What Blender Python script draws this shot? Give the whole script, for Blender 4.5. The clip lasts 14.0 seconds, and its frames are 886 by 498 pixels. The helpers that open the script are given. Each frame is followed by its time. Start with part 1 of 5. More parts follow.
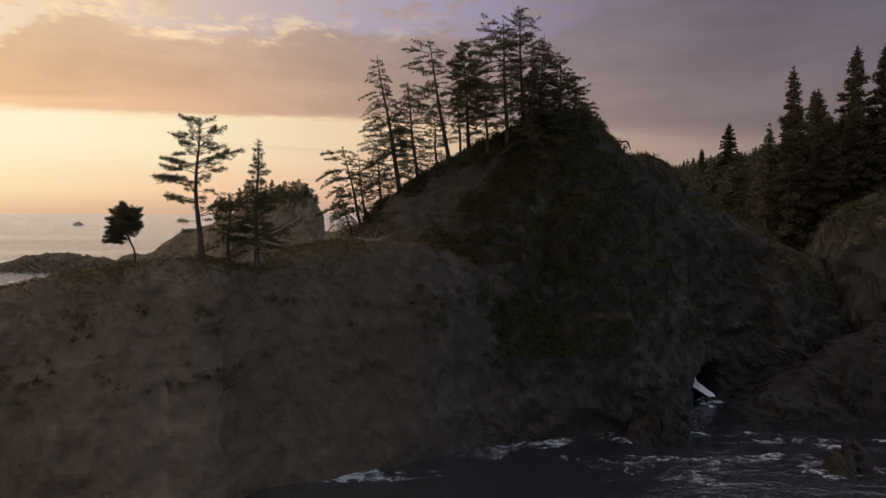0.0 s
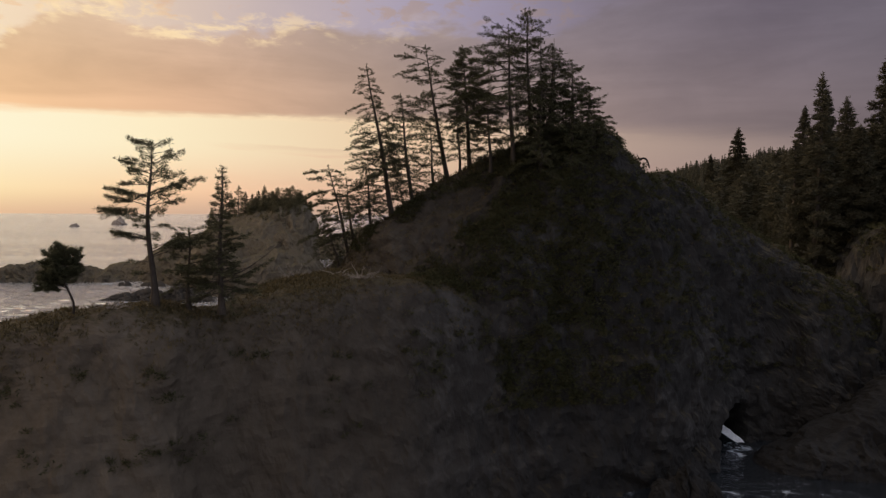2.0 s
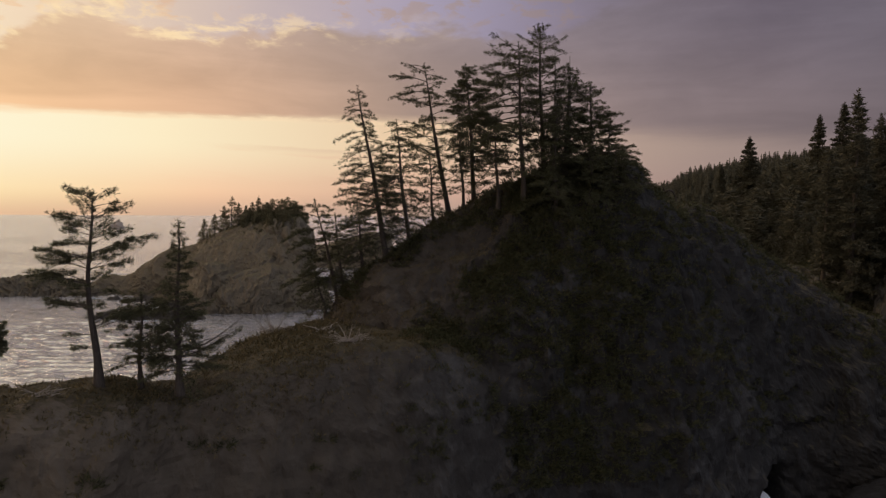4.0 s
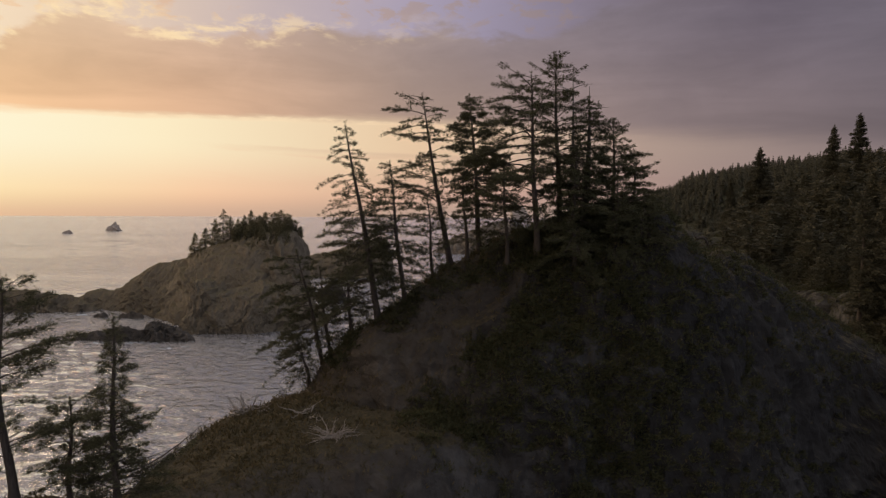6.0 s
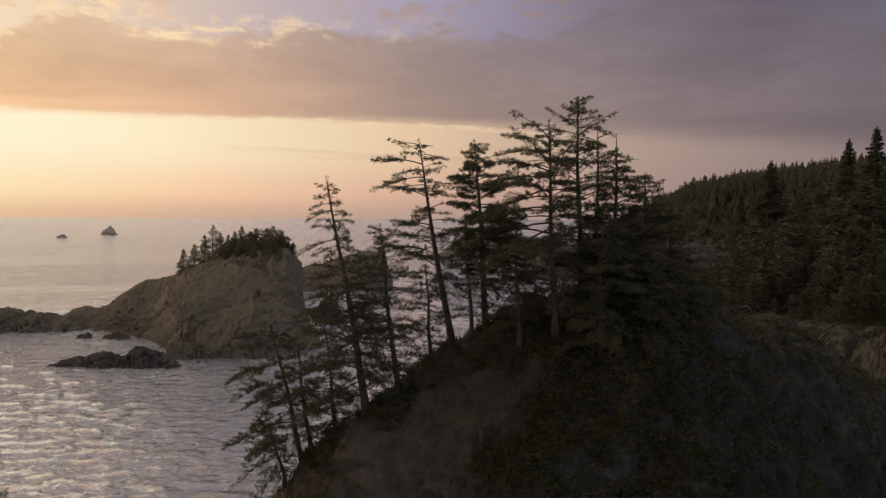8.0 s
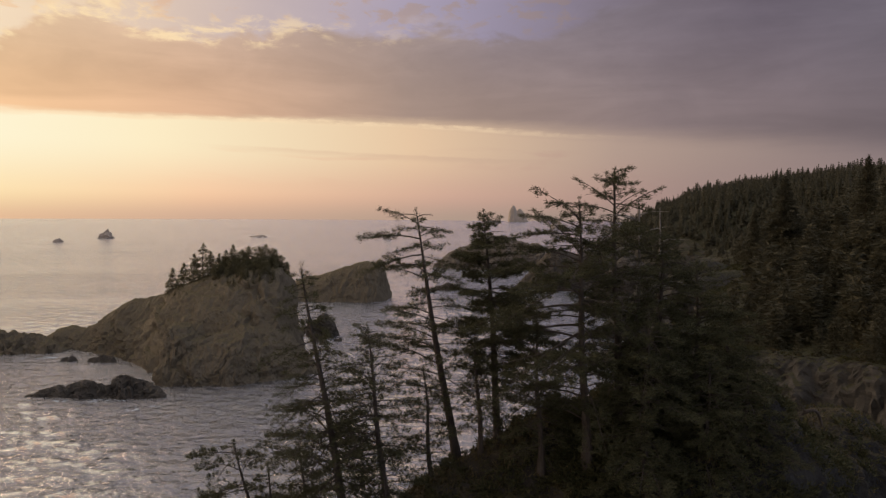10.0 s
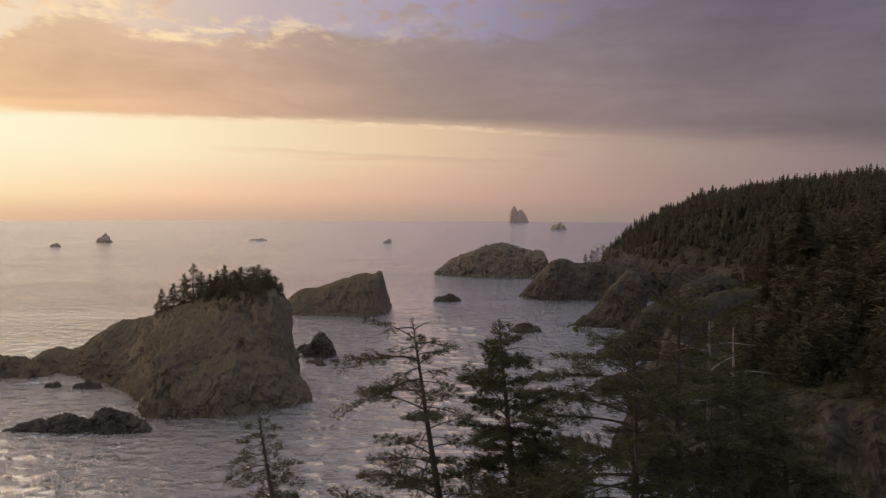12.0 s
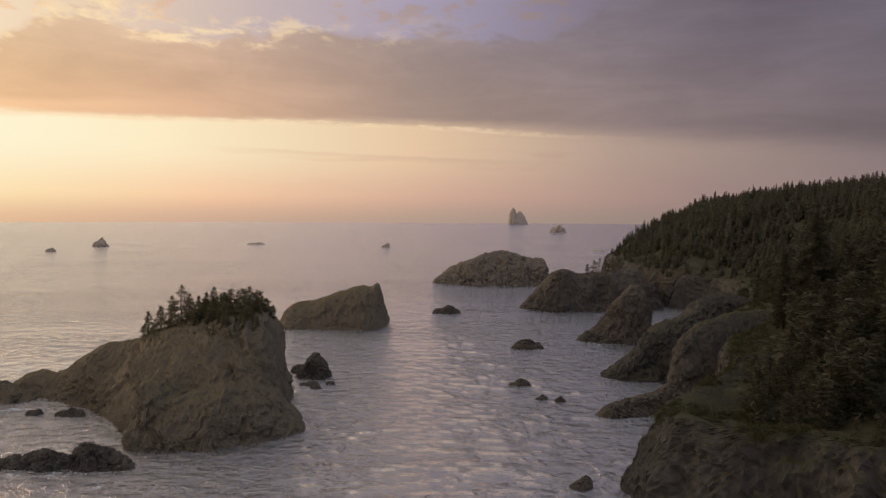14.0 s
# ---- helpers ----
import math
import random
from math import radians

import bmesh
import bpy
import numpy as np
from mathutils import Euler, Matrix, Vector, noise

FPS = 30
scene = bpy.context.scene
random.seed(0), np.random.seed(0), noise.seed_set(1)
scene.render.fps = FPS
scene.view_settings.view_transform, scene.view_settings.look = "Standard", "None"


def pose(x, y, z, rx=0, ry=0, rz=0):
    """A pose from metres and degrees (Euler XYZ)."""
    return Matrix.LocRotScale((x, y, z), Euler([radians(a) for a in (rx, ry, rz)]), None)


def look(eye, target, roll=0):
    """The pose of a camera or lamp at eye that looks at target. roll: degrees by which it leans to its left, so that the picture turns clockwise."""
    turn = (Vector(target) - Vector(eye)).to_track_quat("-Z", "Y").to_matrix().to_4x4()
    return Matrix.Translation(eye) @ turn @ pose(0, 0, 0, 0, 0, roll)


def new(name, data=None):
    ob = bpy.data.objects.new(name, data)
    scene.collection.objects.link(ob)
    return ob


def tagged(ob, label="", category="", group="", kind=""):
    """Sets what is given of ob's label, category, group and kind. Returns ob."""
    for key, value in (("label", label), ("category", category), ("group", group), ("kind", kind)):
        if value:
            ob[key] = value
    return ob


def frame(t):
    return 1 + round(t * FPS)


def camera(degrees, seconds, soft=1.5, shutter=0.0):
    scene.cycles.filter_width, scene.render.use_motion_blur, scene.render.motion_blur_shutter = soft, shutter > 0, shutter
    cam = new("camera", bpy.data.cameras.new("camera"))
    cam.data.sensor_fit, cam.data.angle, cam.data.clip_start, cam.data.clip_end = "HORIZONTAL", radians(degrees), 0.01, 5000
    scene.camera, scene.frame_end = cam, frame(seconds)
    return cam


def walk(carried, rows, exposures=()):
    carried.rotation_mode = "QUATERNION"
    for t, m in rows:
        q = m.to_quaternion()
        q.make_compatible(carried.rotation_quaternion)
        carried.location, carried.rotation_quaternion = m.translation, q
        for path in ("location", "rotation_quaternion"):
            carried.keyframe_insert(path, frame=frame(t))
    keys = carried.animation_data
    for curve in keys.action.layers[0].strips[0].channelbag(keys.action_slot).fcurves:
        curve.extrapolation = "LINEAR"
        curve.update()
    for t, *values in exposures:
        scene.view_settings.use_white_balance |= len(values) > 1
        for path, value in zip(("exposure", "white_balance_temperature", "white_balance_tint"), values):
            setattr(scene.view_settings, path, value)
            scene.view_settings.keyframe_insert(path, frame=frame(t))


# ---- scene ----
cam = camera(70.0, 14.0, soft=1.3)
PATH = [
    (0, (0.053, 1.65, 25.439), (0.057, 3.647, 25.323), 0.4),
    (0.5, (0.168, 3.938, 26.096), (0.174, 5.935, 25.978), 0.4),
    (1, (0.242, 6.203, 26.833), (0.248, 8.2, 26.715), 0.4),
    (1.5, (0.282, 8.443, 27.644), (0.287, 10.439, 27.526), 0.4),
    (2, (0.295, 10.657, 28.52), (0.3, 12.654, 28.403), 0.4),
    (2.5, (0.289, 12.849, 29.457), (0.292, 14.846, 29.34), 0.4),
    (3, (0.268, 15.02, 30.448), (0.271, 17.017, 30.332), 0.4),
    (5.5, (0.07, 25.756, 36.065), (0.076, 27.753, 35.951), 0.4),
    (6, (0.026, 27.92, 37.296), (0.033, 29.917, 37.182), 0.4),
    (6.5, (-0.018, 30.104, 38.556), (-0.008, 32.101, 38.443), 0.4),
    (7, (-0.06, 32.313, 39.844), (-0.049, 34.309, 39.731), 0.4),
    (7.5, (-0.101, 34.549, 41.156), (-0.089, 36.546, 41.044), 0.4),
    (8, (-0.142, 36.815, 42.49), (-0.129, 38.812, 42.378), 0.4),
    (10.5, (-0.344, 48.555, 49.405), (-0.33, 50.551, 49.295), 0.4),
    (11, (-0.383, 50.942, 50.816), (-0.369, 52.939, 50.705), 0.4),
    (11.5, (-0.42, 53.315, 52.227), (-0.407, 55.312, 52.117), 0.4),
    (12, (-0.452, 55.656, 53.635), (-0.44, 57.653, 53.525), 0.3),
    (12.5, (-0.478, 57.943, 55.033), (-0.466, 59.94, 54.923), 0.3),
    (13, (-0.493, 60.148, 56.416), (-0.481, 62.145, 56.307), 0.3),
    (13.5, (-0.495, 62.242, 57.777), (-0.482, 64.239, 57.669), 0.3),
    (14, (-0.477, 64.19, 59.109), (-0.462, 66.187, 59.002), 0.3),
]
walk(cam, [(t, look(eye, target, roll)) for t, eye, target, roll in PATH])

# ---- world, sun ----
SUN_AZ, SUN_EL = -0.67, 0.085
SUN_LAMP_AZ = -1.1


def lin(r, g, b):
    return tuple(((v / 255) / 12.92 if v <= 10 else ((v / 255 + 0.055) / 1.055) ** 2.4) for v in (r, g, b)) + (1.0,)


class Nodes:
    """Short hand for building node trees."""

    def __init__(self, tree):
        self.tree = tree
        tree.nodes.clear()

    def add(self, kind, **props):
        node = self.tree.nodes.new(kind)
        for key, value in props.items():
            if key == "operation":
                node.operation = value
            elif key == "blend":
                node.blend_type = value
            elif key == "data":
                node.data_type = value
            elif key == "sky":
                node.sky_type = value
            elif key == "feature":
                node.feature = value
        return node

    def link(self, a, b):
        self.tree.links.new(a, b)

    def put(self, socket, value):
        if isinstance(value, (int, float, tuple)):
            socket.default_value = value
        else:
            self.link(value, socket)

    def math(self, op, a, b=0.0, c=None, clamp=False):
        node = self.add("ShaderNodeMath", operation=op)
        node.use_clamp = clamp
        self.put(node.inputs[0], a)
        self.put(node.inputs[1], b)
        if c is not None:
            self.put(node.inputs[2], c)
        return node.outputs[0]

    def smooth(self, value, lo, hi, out_lo=0.0, out_hi=1.0):
        node = self.add("ShaderNodeMapRange")
        node.interpolation_type = "SMOOTHSTEP"
        for k, v in enumerate((value, lo, hi, out_lo, out_hi)):
            self.put(node.inputs[k], v)
        return node.outputs[0]

    def mix(self, fac, a, b, blend="MIX"):
        node = self.add("ShaderNodeMix", data="RGBA", blend=blend)
        self.put(node.inputs[0], fac)
        self.put(node.inputs[6], a)
        self.put(node.inputs[7], b)
        return node.outputs[2]

    def ramp(self, fac, stops, mode="LINEAR"):
        node = self.add("ShaderNodeValToRGB")
        node.color_ramp.interpolation = mode
        el = node.color_ramp.elements
        while len(el) < len(stops):
            el.new(0.5)
        for e, (at, colour) in zip(el, stops):
            e.position, e.color = at, colour
        self.put(node.inputs[0], fac)
        return node.outputs[0]

    def noise(self, vector, scale, detail=4.0, rough=0.55, distort=0.0):
        node = self.add("ShaderNodeTexNoise")
        if vector is not None:
            self.link(vector, node.inputs["Vector"])
        node.inputs["Scale"].default_value = scale
        node.inputs["Detail"].default_value = detail
        node.inputs["Roughness"].default_value = rough
        node.inputs["Distortion"].default_value = distort
        return node.outputs[0]

    def scaled(self, vector, sx, sy, sz):
        node = self.add("ShaderNodeMapping")
        self.link(vector, node.inputs[0])
        node.inputs["Scale"].default_value = (sx, sy, sz)
        return node.outputs[0]


def build_sky():
    world = bpy.data.worlds.new("dusk_sky")
    scene.world = world
    world.use_nodes = True
    n = Nodes(world.node_tree)
    way = n.add("ShaderNodeTexCoord").outputs["Generated"]
    xyz = n.add("ShaderNodeSeparateXYZ")
    n.link(way, xyz.inputs[0])
    x, y, z = xyz.outputs
    el = n.math("ARCSINE", z)
    az = n.math("ARCTAN2", x, y)
    turn = n.math("ABSOLUTE", n.math("SUBTRACT", az, SUN_AZ))
    turn = n.math("MINIMUM", turn, n.math("SUBTRACT", 2 * math.pi, turn))
    a = n.math("DIVIDE", turn, math.pi)
    # colours by the angle from the sun, from the horizon upwards
    haze = n.ramp(a, [(0.0, lin(232, 190, 152)), (0.1, lin(208, 172, 148)), (0.22, lin(176, 152, 137)), (0.32, lin(150, 132, 124)), (0.55, lin(118, 112, 116)), (1.0, lin(162, 160, 166))])
    low = n.ramp(a, [(0.0, lin(255, 230, 178)), (0.1, lin(246, 200, 162)), (0.22, lin(204, 165, 147)), (0.34, lin(156, 132, 127)), (0.55, lin(120, 114, 118)), (1.0, lin(164, 162, 170))])
    high = n.ramp(a, [(0.0, lin(255, 246, 214)), (0.08, lin(253, 236, 198)), (0.2, lin(230, 198, 164)), (0.3, lin(178, 154, 141)), (0.42, lin(130, 116, 118)), (0.6, lin(122, 117, 123)), (1.0, lin(165, 164, 173))])
    deck_low = n.ramp(a, [(0.0, lin(246, 200, 152)), (0.09, lin(224, 181, 147)), (0.2, lin(170, 146, 134)), (0.32, lin(134, 118, 118)), (0.45, lin(107, 97, 103)), (0.7, lin(128, 124, 133)), (1.0, lin(165, 164, 173))])
    deck_high = n.ramp(a, [(0.0, lin(234, 206, 172)), (0.12, lin(196, 172, 158)), (0.24, lin(146, 134, 142)), (0.36, lin(107, 98, 109)), (0.6, lin(128, 125, 136)), (1.0, lin(168, 168, 180))])
    edge = n.ramp(n.math("ADD", n.math("DIVIDE", az, 2.0), 0.5), [(0.0, (0.11, 0.11, 0.11, 1)), (0.19, (0.127, 0.127, 0.127, 1)), (0.42, (0.146, 0.146, 0.146, 1)), (0.6, (0.125, 0.125, 0.125, 1)), (0.81, (0.084, 0.084, 0.084, 1)), (1.0, (0.06, 0.06, 0.06, 1))], "B_SPLINE")
    wide = n.scaled(way, 1.0, 1.0, 7.0)
    wisp = n.noise(n.scaled(way, 6.0, 6.0, 60.0), 1.6, 5.0, 0.55, 0.4)
    ragged = n.noise(n.scaled(way, 1.0, 1.0, 3.0), 24.0, 6.0, 0.6, 0.3)
    bank = n.noise(wide, 2.6, 6.0, 0.55, 0.5)
    puff = n.noise(n.scaled(way, 1.0, 1.0, 2.4), 7.5, 9.0, 0.6, 0.35)
    curl = n.noise(n.scaled(way, 1.0, 1.0, 2.4), 19.0, 7.0, 0.6, 0.3)
    under = n.math("ADD", n.math("MULTIPLY", n.math("SUBTRACT", wisp, 0.5), 0.011), n.math("MULTIPLY", n.math("SUBTRACT", ragged, 0.5), 0.006))
    over = n.math("SUBTRACT", el, n.math("ADD", edge, under))
    # the underside is crisp towards the sun and fades out away from it
    soft = n.smooth(a, 0.1, 0.36, 0.009, 0.03)
    deck = n.smooth(over, n.math("MULTIPLY", soft, -0.45), soft)
    clear = n.mix(n.smooth(el, 0.01, 0.105), low, high)
    # faint bars of cloud in the clear strip
    streak = n.math("MULTIPLY", n.smooth(bank, 0.53, 0.64, 0.0, 0.5), n.smooth(el, 0.03, 0.06))
    streak = n.math("MULTIPLY", streak, n.smooth(el, 0.115, 0.085))
    clear = n.mix(streak, clear, low)
    # one long thin bank, low over the sea
    sag = n.math("ADD", n.math("MULTIPLY", az, -0.035), 0.086)
    bar = n.math("SUBTRACT", n.math("ADD", el, n.math("MULTIPLY", n.math("SUBTRACT", ragged, 0.5), 0.006)), sag)
    bar = n.math("MULTIPLY", n.smooth(bar, -0.009, 0.0015), n.smooth(bar, 0.0055, 0.002))
    bar = n.math("MULTIPLY", bar, n.math("MULTIPLY", n.smooth(az, -0.4, -0.2), n.smooth(az, 0.24, 0.0)))
    clear = n.mix(n.math("MULTIPLY", bar, n.smooth(wisp, 0.3, 0.6, 0.1, 0.3)), clear, n.mix(0.5, haze, low))
    clear = n.mix(n.smooth(el, -0.012, 0.034), haze, clear)
    cloud = n.mix(n.smooth(over, 0.0, 0.2), deck_low, deck_high)
    shade = n.math("ADD", n.smooth(bank, 0.34, 0.68, 0.92, 1.08), n.math("MULTIPLY", n.math("SUBTRACT", puff, 0.5), n.smooth(over, 0.0, 0.08, 0.1, 0.4)))
    tint = n.add("ShaderNodeCombineColor")
    for k in range(3):
        n.put(tint.inputs[k], shade)
    cloud = n.mix(1.0, cloud, tint.outputs[0], "MULTIPLY")
    # the deck's broken upper edge: pale gaps, gold-lit tatters
    brim = n.ramp(n.math("ADD", n.math("DIVIDE", az, 2.0), 0.5), [(0.195, (0.2, 0.2, 0.2, 1)), (0.225, (0.25, 0.25, 0.25, 1)), (0.25, (0.268, 0.268, 0.268, 1)), (0.31, (0.258, 0.258, 0.258, 1)), (0.38, (0.268, 0.268, 0.268, 1)), (0.43, (0.258, 0.258, 0.258, 1)), (0.5, (0.272, 0.272, 0.272, 1)), (0.545, (0.25, 0.25, 0.25, 1)), (0.6, (0.27, 0.27, 0.27, 1)), (0.7, (0.33, 0.33, 0.33, 1))])
    above = n.math("ADD", n.math("SUBTRACT", el, brim), n.math("MULTIPLY", n.math("SUBTRACT", puff, 0.5), 0.11))
    open_at = n.math("MULTIPLY", n.smooth(above, -0.006, 0.014), n.smooth(a, 0.34, 0.22))
    open_sky = n.ramp(a, [(0.0, lin(252, 232, 200)), (0.05, lin(238, 212, 186)), (0.13, lin(196, 180, 182)), (0.2, lin(168, 159, 182)), (0.28, lin(138, 129, 152)), (0.45, lin(106, 98, 116))])
    cloud = n.mix(n.math("MULTIPLY", open_at, 0.85), cloud, open_sky)
    scrap = n.math("MULTIPLY", n.smooth(curl, 0.5, 0.6), n.math("MULTIPLY", n.smooth(above, 0.004, 0.03), n.smooth(a, 0.4, 0.24)))
    cloud = n.mix(n.math("MULTIPLY", scrap, 0.6), cloud, deck_low)
    lit = n.math("MULTIPLY", n.smooth(above, -0.024, 0.0), n.smooth(above, 0.035, 0.006))
    gold_at = n.math("MULTIPLY", n.math("MULTIPLY", lit, n.smooth(curl, 0.45, 0.62)), n.smooth(a, 0.24, 0.06))
    cloud = n.mix(n.math("MULTIPLY", gold_at, 0.9), cloud, lin(255, 226, 180))
    rim = n.math("MULTIPLY", n.smooth(over, -0.0055, -0.001), n.smooth(over, 0.0045, 0.001))
    rim = n.math("MULTIPLY", n.math("MULTIPLY", rim, n.smooth(a, 0.33, 0.17)), n.smooth(ragged, 0.35, 0.6, 0.35, 1.0))
    top = n.ramp(a, [(0.0, lin(252, 238, 218)), (0.15, lin(238, 224, 212)), (0.3, lin(186, 181, 192)), (1.0, lin(198, 198, 212))])
    cloud = n.mix(n.smooth(el, 0.36, 0.85), cloud, top)
    sky_colour = n.mix(deck, clear, cloud)
    sky_colour = n.mix(n.math("MULTIPLY", rim, 0.6), sky_colour, lin(255, 226, 186))
    # the side of the sky south of the sun, out of view, is the brighter one
    south = n.math("MULTIPLY", n.smooth(az, SUN_AZ - 0.1, SUN_AZ - 0.7), n.smooth(a, 0.75, 0.45))
    sky_colour = n.mix(n.math("MULTIPLY", south, 0.75), sky_colour, lin(250, 216, 178))
    sky_colour = n.mix(n.smooth(el, -0.02, -0.2), sky_colour, lin(40, 38, 38))
    glow = n.add("ShaderNodeBackground")
    n.put(glow.inputs[0], sky_colour)
    glow.inputs[1].default_value = 1.0
    air = n.add("ShaderNodeTexSky", sky="NISHITA")
    air.sun_disc, air.sun_elevation, air.sun_rotation = False, SUN_EL, SUN_AZ
    air.air_density, air.dust_density = 1.0, 2.0
    blue = n.add("ShaderNodeBackground")
    n.put(blue.inputs[0], n.mix(n.math("SUBTRACT", 1.0, n.math("MULTIPLY", n.smooth(el, 0.3, 0.8), 0.8)), air.outputs[0], (0, 0, 0, 1)))
    blue.inputs[1].default_value = 0.05
    both = n.add("ShaderNodeAddShader")
    n.link(glow.outputs[0], both.inputs[0])
    n.link(blue.outputs[0], both.inputs[1])
    out = n.add("ShaderNodeOutputWorld")
    n.link(both.outputs[0], out.inputs[0])


build_sky()
sun_data = bpy.data.lights.new("low_sun", "SUN")
sun_data.energy, sun_data.angle, sun_data.color = 0.9, radians(14.0), (1.0, 0.68, 0.4)
sun_way = Vector((math.sin(SUN_LAMP_AZ) * math.cos(SUN_EL), math.cos(SUN_LAMP_AZ) * math.cos(SUN_EL), math.sin(SUN_EL)))
sun = new("low_sun", sun_data)
sun.matrix_world = look(sun_way * 300 + Vector((0, 100, 20)), (0, 100, 20))


# ---- materials ----
def material(name, build):
    mat = bpy.data.materials.new(name)
    mat.use_nodes = True
    n = Nodes(mat.node_tree)
    out = n.add("ShaderNodeOutputMaterial")
    n.link(build(n), out.inputs[0])
    return mat


def surface(n, colour, rough=0.8, bump=None, depth=0.1, specular=0.3):
    s = n.add("ShaderNodeBsdfPrincipled")
    n.put(s.inputs["Base Color"], colour)
    n.put(s.inputs["Roughness"], rough)
    s.inputs["Specular IOR Level"].default_value = specular
    if bump is not None:
        b = n.add("ShaderNodeBump")
        b.inputs["Distance"].default_value = depth
        n.put(b.inputs["Height"], bump)
        n.link(b.outputs[0], s.inputs["Normal"])
    return s.outputs[0]


def rock_material(name, dark, mid, pale, grass=None, grass_at=0.55, size=1.0, veil_fade=None):
    """The last argument holds three darker colours and two x, between which the haze veil painted into the first
    colours fades out. Weathered sea rock: strata and stains at two scales, with turf on its flatter tops where grass is
    given.
    """

    def build(n):
        at = n.add("ShaderNodeNewGeometry")
        place = at.outputs["Position"]
        big = n.noise(n.scaled(place, 0.9, 0.9, 0.5), 0.12 / size, 5.0, 0.6, 0.6)
        fine = n.noise(place, 1.1 / size, 8.0, 0.65, 0.3)
        beds = n.noise(n.scaled(place, 0.12, 0.12, 1.0), 0.55 / size, 4.0, 0.6, 0.8)
        colour = n.ramp(n.math("ADD", n.math("MULTIPLY", big, 0.5), n.math("ADD", n.math("MULTIPLY", fine, 0.35), n.math("MULTIPLY", beds, 0.15))), [(0.34, dark), (0.5, mid), (0.68, pale)])
        if veil_fade:
            other = n.ramp(n.math("ADD", n.math("MULTIPLY", big, 0.45), n.math("ADD", n.math("MULTIPLY", fine, 0.4), n.math("MULTIPLY", beds, 0.15))), [(0.34, veil_fade[0]), (0.52, veil_fade[1]), (0.7, veil_fade[2])])
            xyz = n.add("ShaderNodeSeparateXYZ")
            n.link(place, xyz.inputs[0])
            # the veil in the colour fades along x, with a noisy edge
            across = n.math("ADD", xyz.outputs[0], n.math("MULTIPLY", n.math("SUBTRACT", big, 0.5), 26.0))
            colour = n.mix(n.smooth(across, veil_fade[3], veil_fade[4]), colour, other)
        height = n.math("ADD", n.math("MULTIPLY", fine, 0.7), n.math("MULTIPLY", beds, 0.5))
        if grass:
            up = n.add("ShaderNodeSeparateXYZ")
            n.link(at.outputs["Normal"], up.inputs[0])
            edge = n.math("ADD", up.outputs[2], n.math("MULTIPLY", n.math("SUBTRACT", fine, 0.5), 0.5))
            turf = n.smooth(edge, grass_at, grass_at + 0.3)
            blade = n.noise(n.scaled(place, 1, 1, 0.4), 3.5, 6.0, 0.7)
            green = n.ramp(blade, [(0.3, tuple(v * 0.55 for v in grass[:3]) + (1,)), (0.55, grass), (0.75, (grass[0] * 1.7, grass[1] * 1.45, grass[2] * 1.2, 1))])
            colour = n.mix(turf, colour, green)
            height = n.math("ADD", height, n.math("MULTIPLY", n.math("MULTIPLY", blade, turf), 0.4))
        return surface(n, colour, n.smooth(fine, 0.3, 0.8, 0.95, 0.7), height, 0.55 * size**0.3, 0.2)

    return material(name, build)


def bark_material(name, dark, pale):
    def build(n):
        place = n.add("ShaderNodeTexCoord").outputs["Object"]
        grain = n.noise(n.scaled(place, 6, 6, 1.1), 2.0, 6.0, 0.65, 0.4)
        patch = n.noise(place, 0.5, 3.0, 0.5)
        colour = n.ramp(n.math("ADD", n.math("MULTIPLY", grain, 0.7), n.math("MULTIPLY", patch, 0.3)), [(0.32, dark), (0.7, pale)])
        return surface(n, colour, 0.9, grain, 0.04, 0.15)

    return material(name, build)


def leaf_material(name, dark, pale, scale=0.6):
    def build(n):
        at = n.add("ShaderNodeNewGeometry")
        patch = n.noise(at.outputs["Position"], scale, 3.0, 0.6)
        mixed = n.math("ADD", n.math("MULTIPLY", at.outputs["Random Per Island"], 0.5), n.math("MULTIPLY", patch, 0.5))
        colour = n.ramp(mixed, [(0.25, dark), (0.75, pale)])
        s = n.add("ShaderNodeBsdfPrincipled")
        n.put(s.inputs["Base Color"], colour)
        s.inputs["Roughness"].default_value = 0.7
        s.inputs["Specular IOR Level"].default_value = 0.15
        t = n.add("ShaderNodeBsdfTranslucent")
        n.put(t.inputs[0], colour)
        m = n.add("ShaderNodeMixShader")
        m.inputs[0].default_value = 0.25
        n.link(s.outputs[0], m.inputs[1])
        n.link(t.outputs[0], m.inputs[2])
        return m.outputs[0]

    return material(name, build)


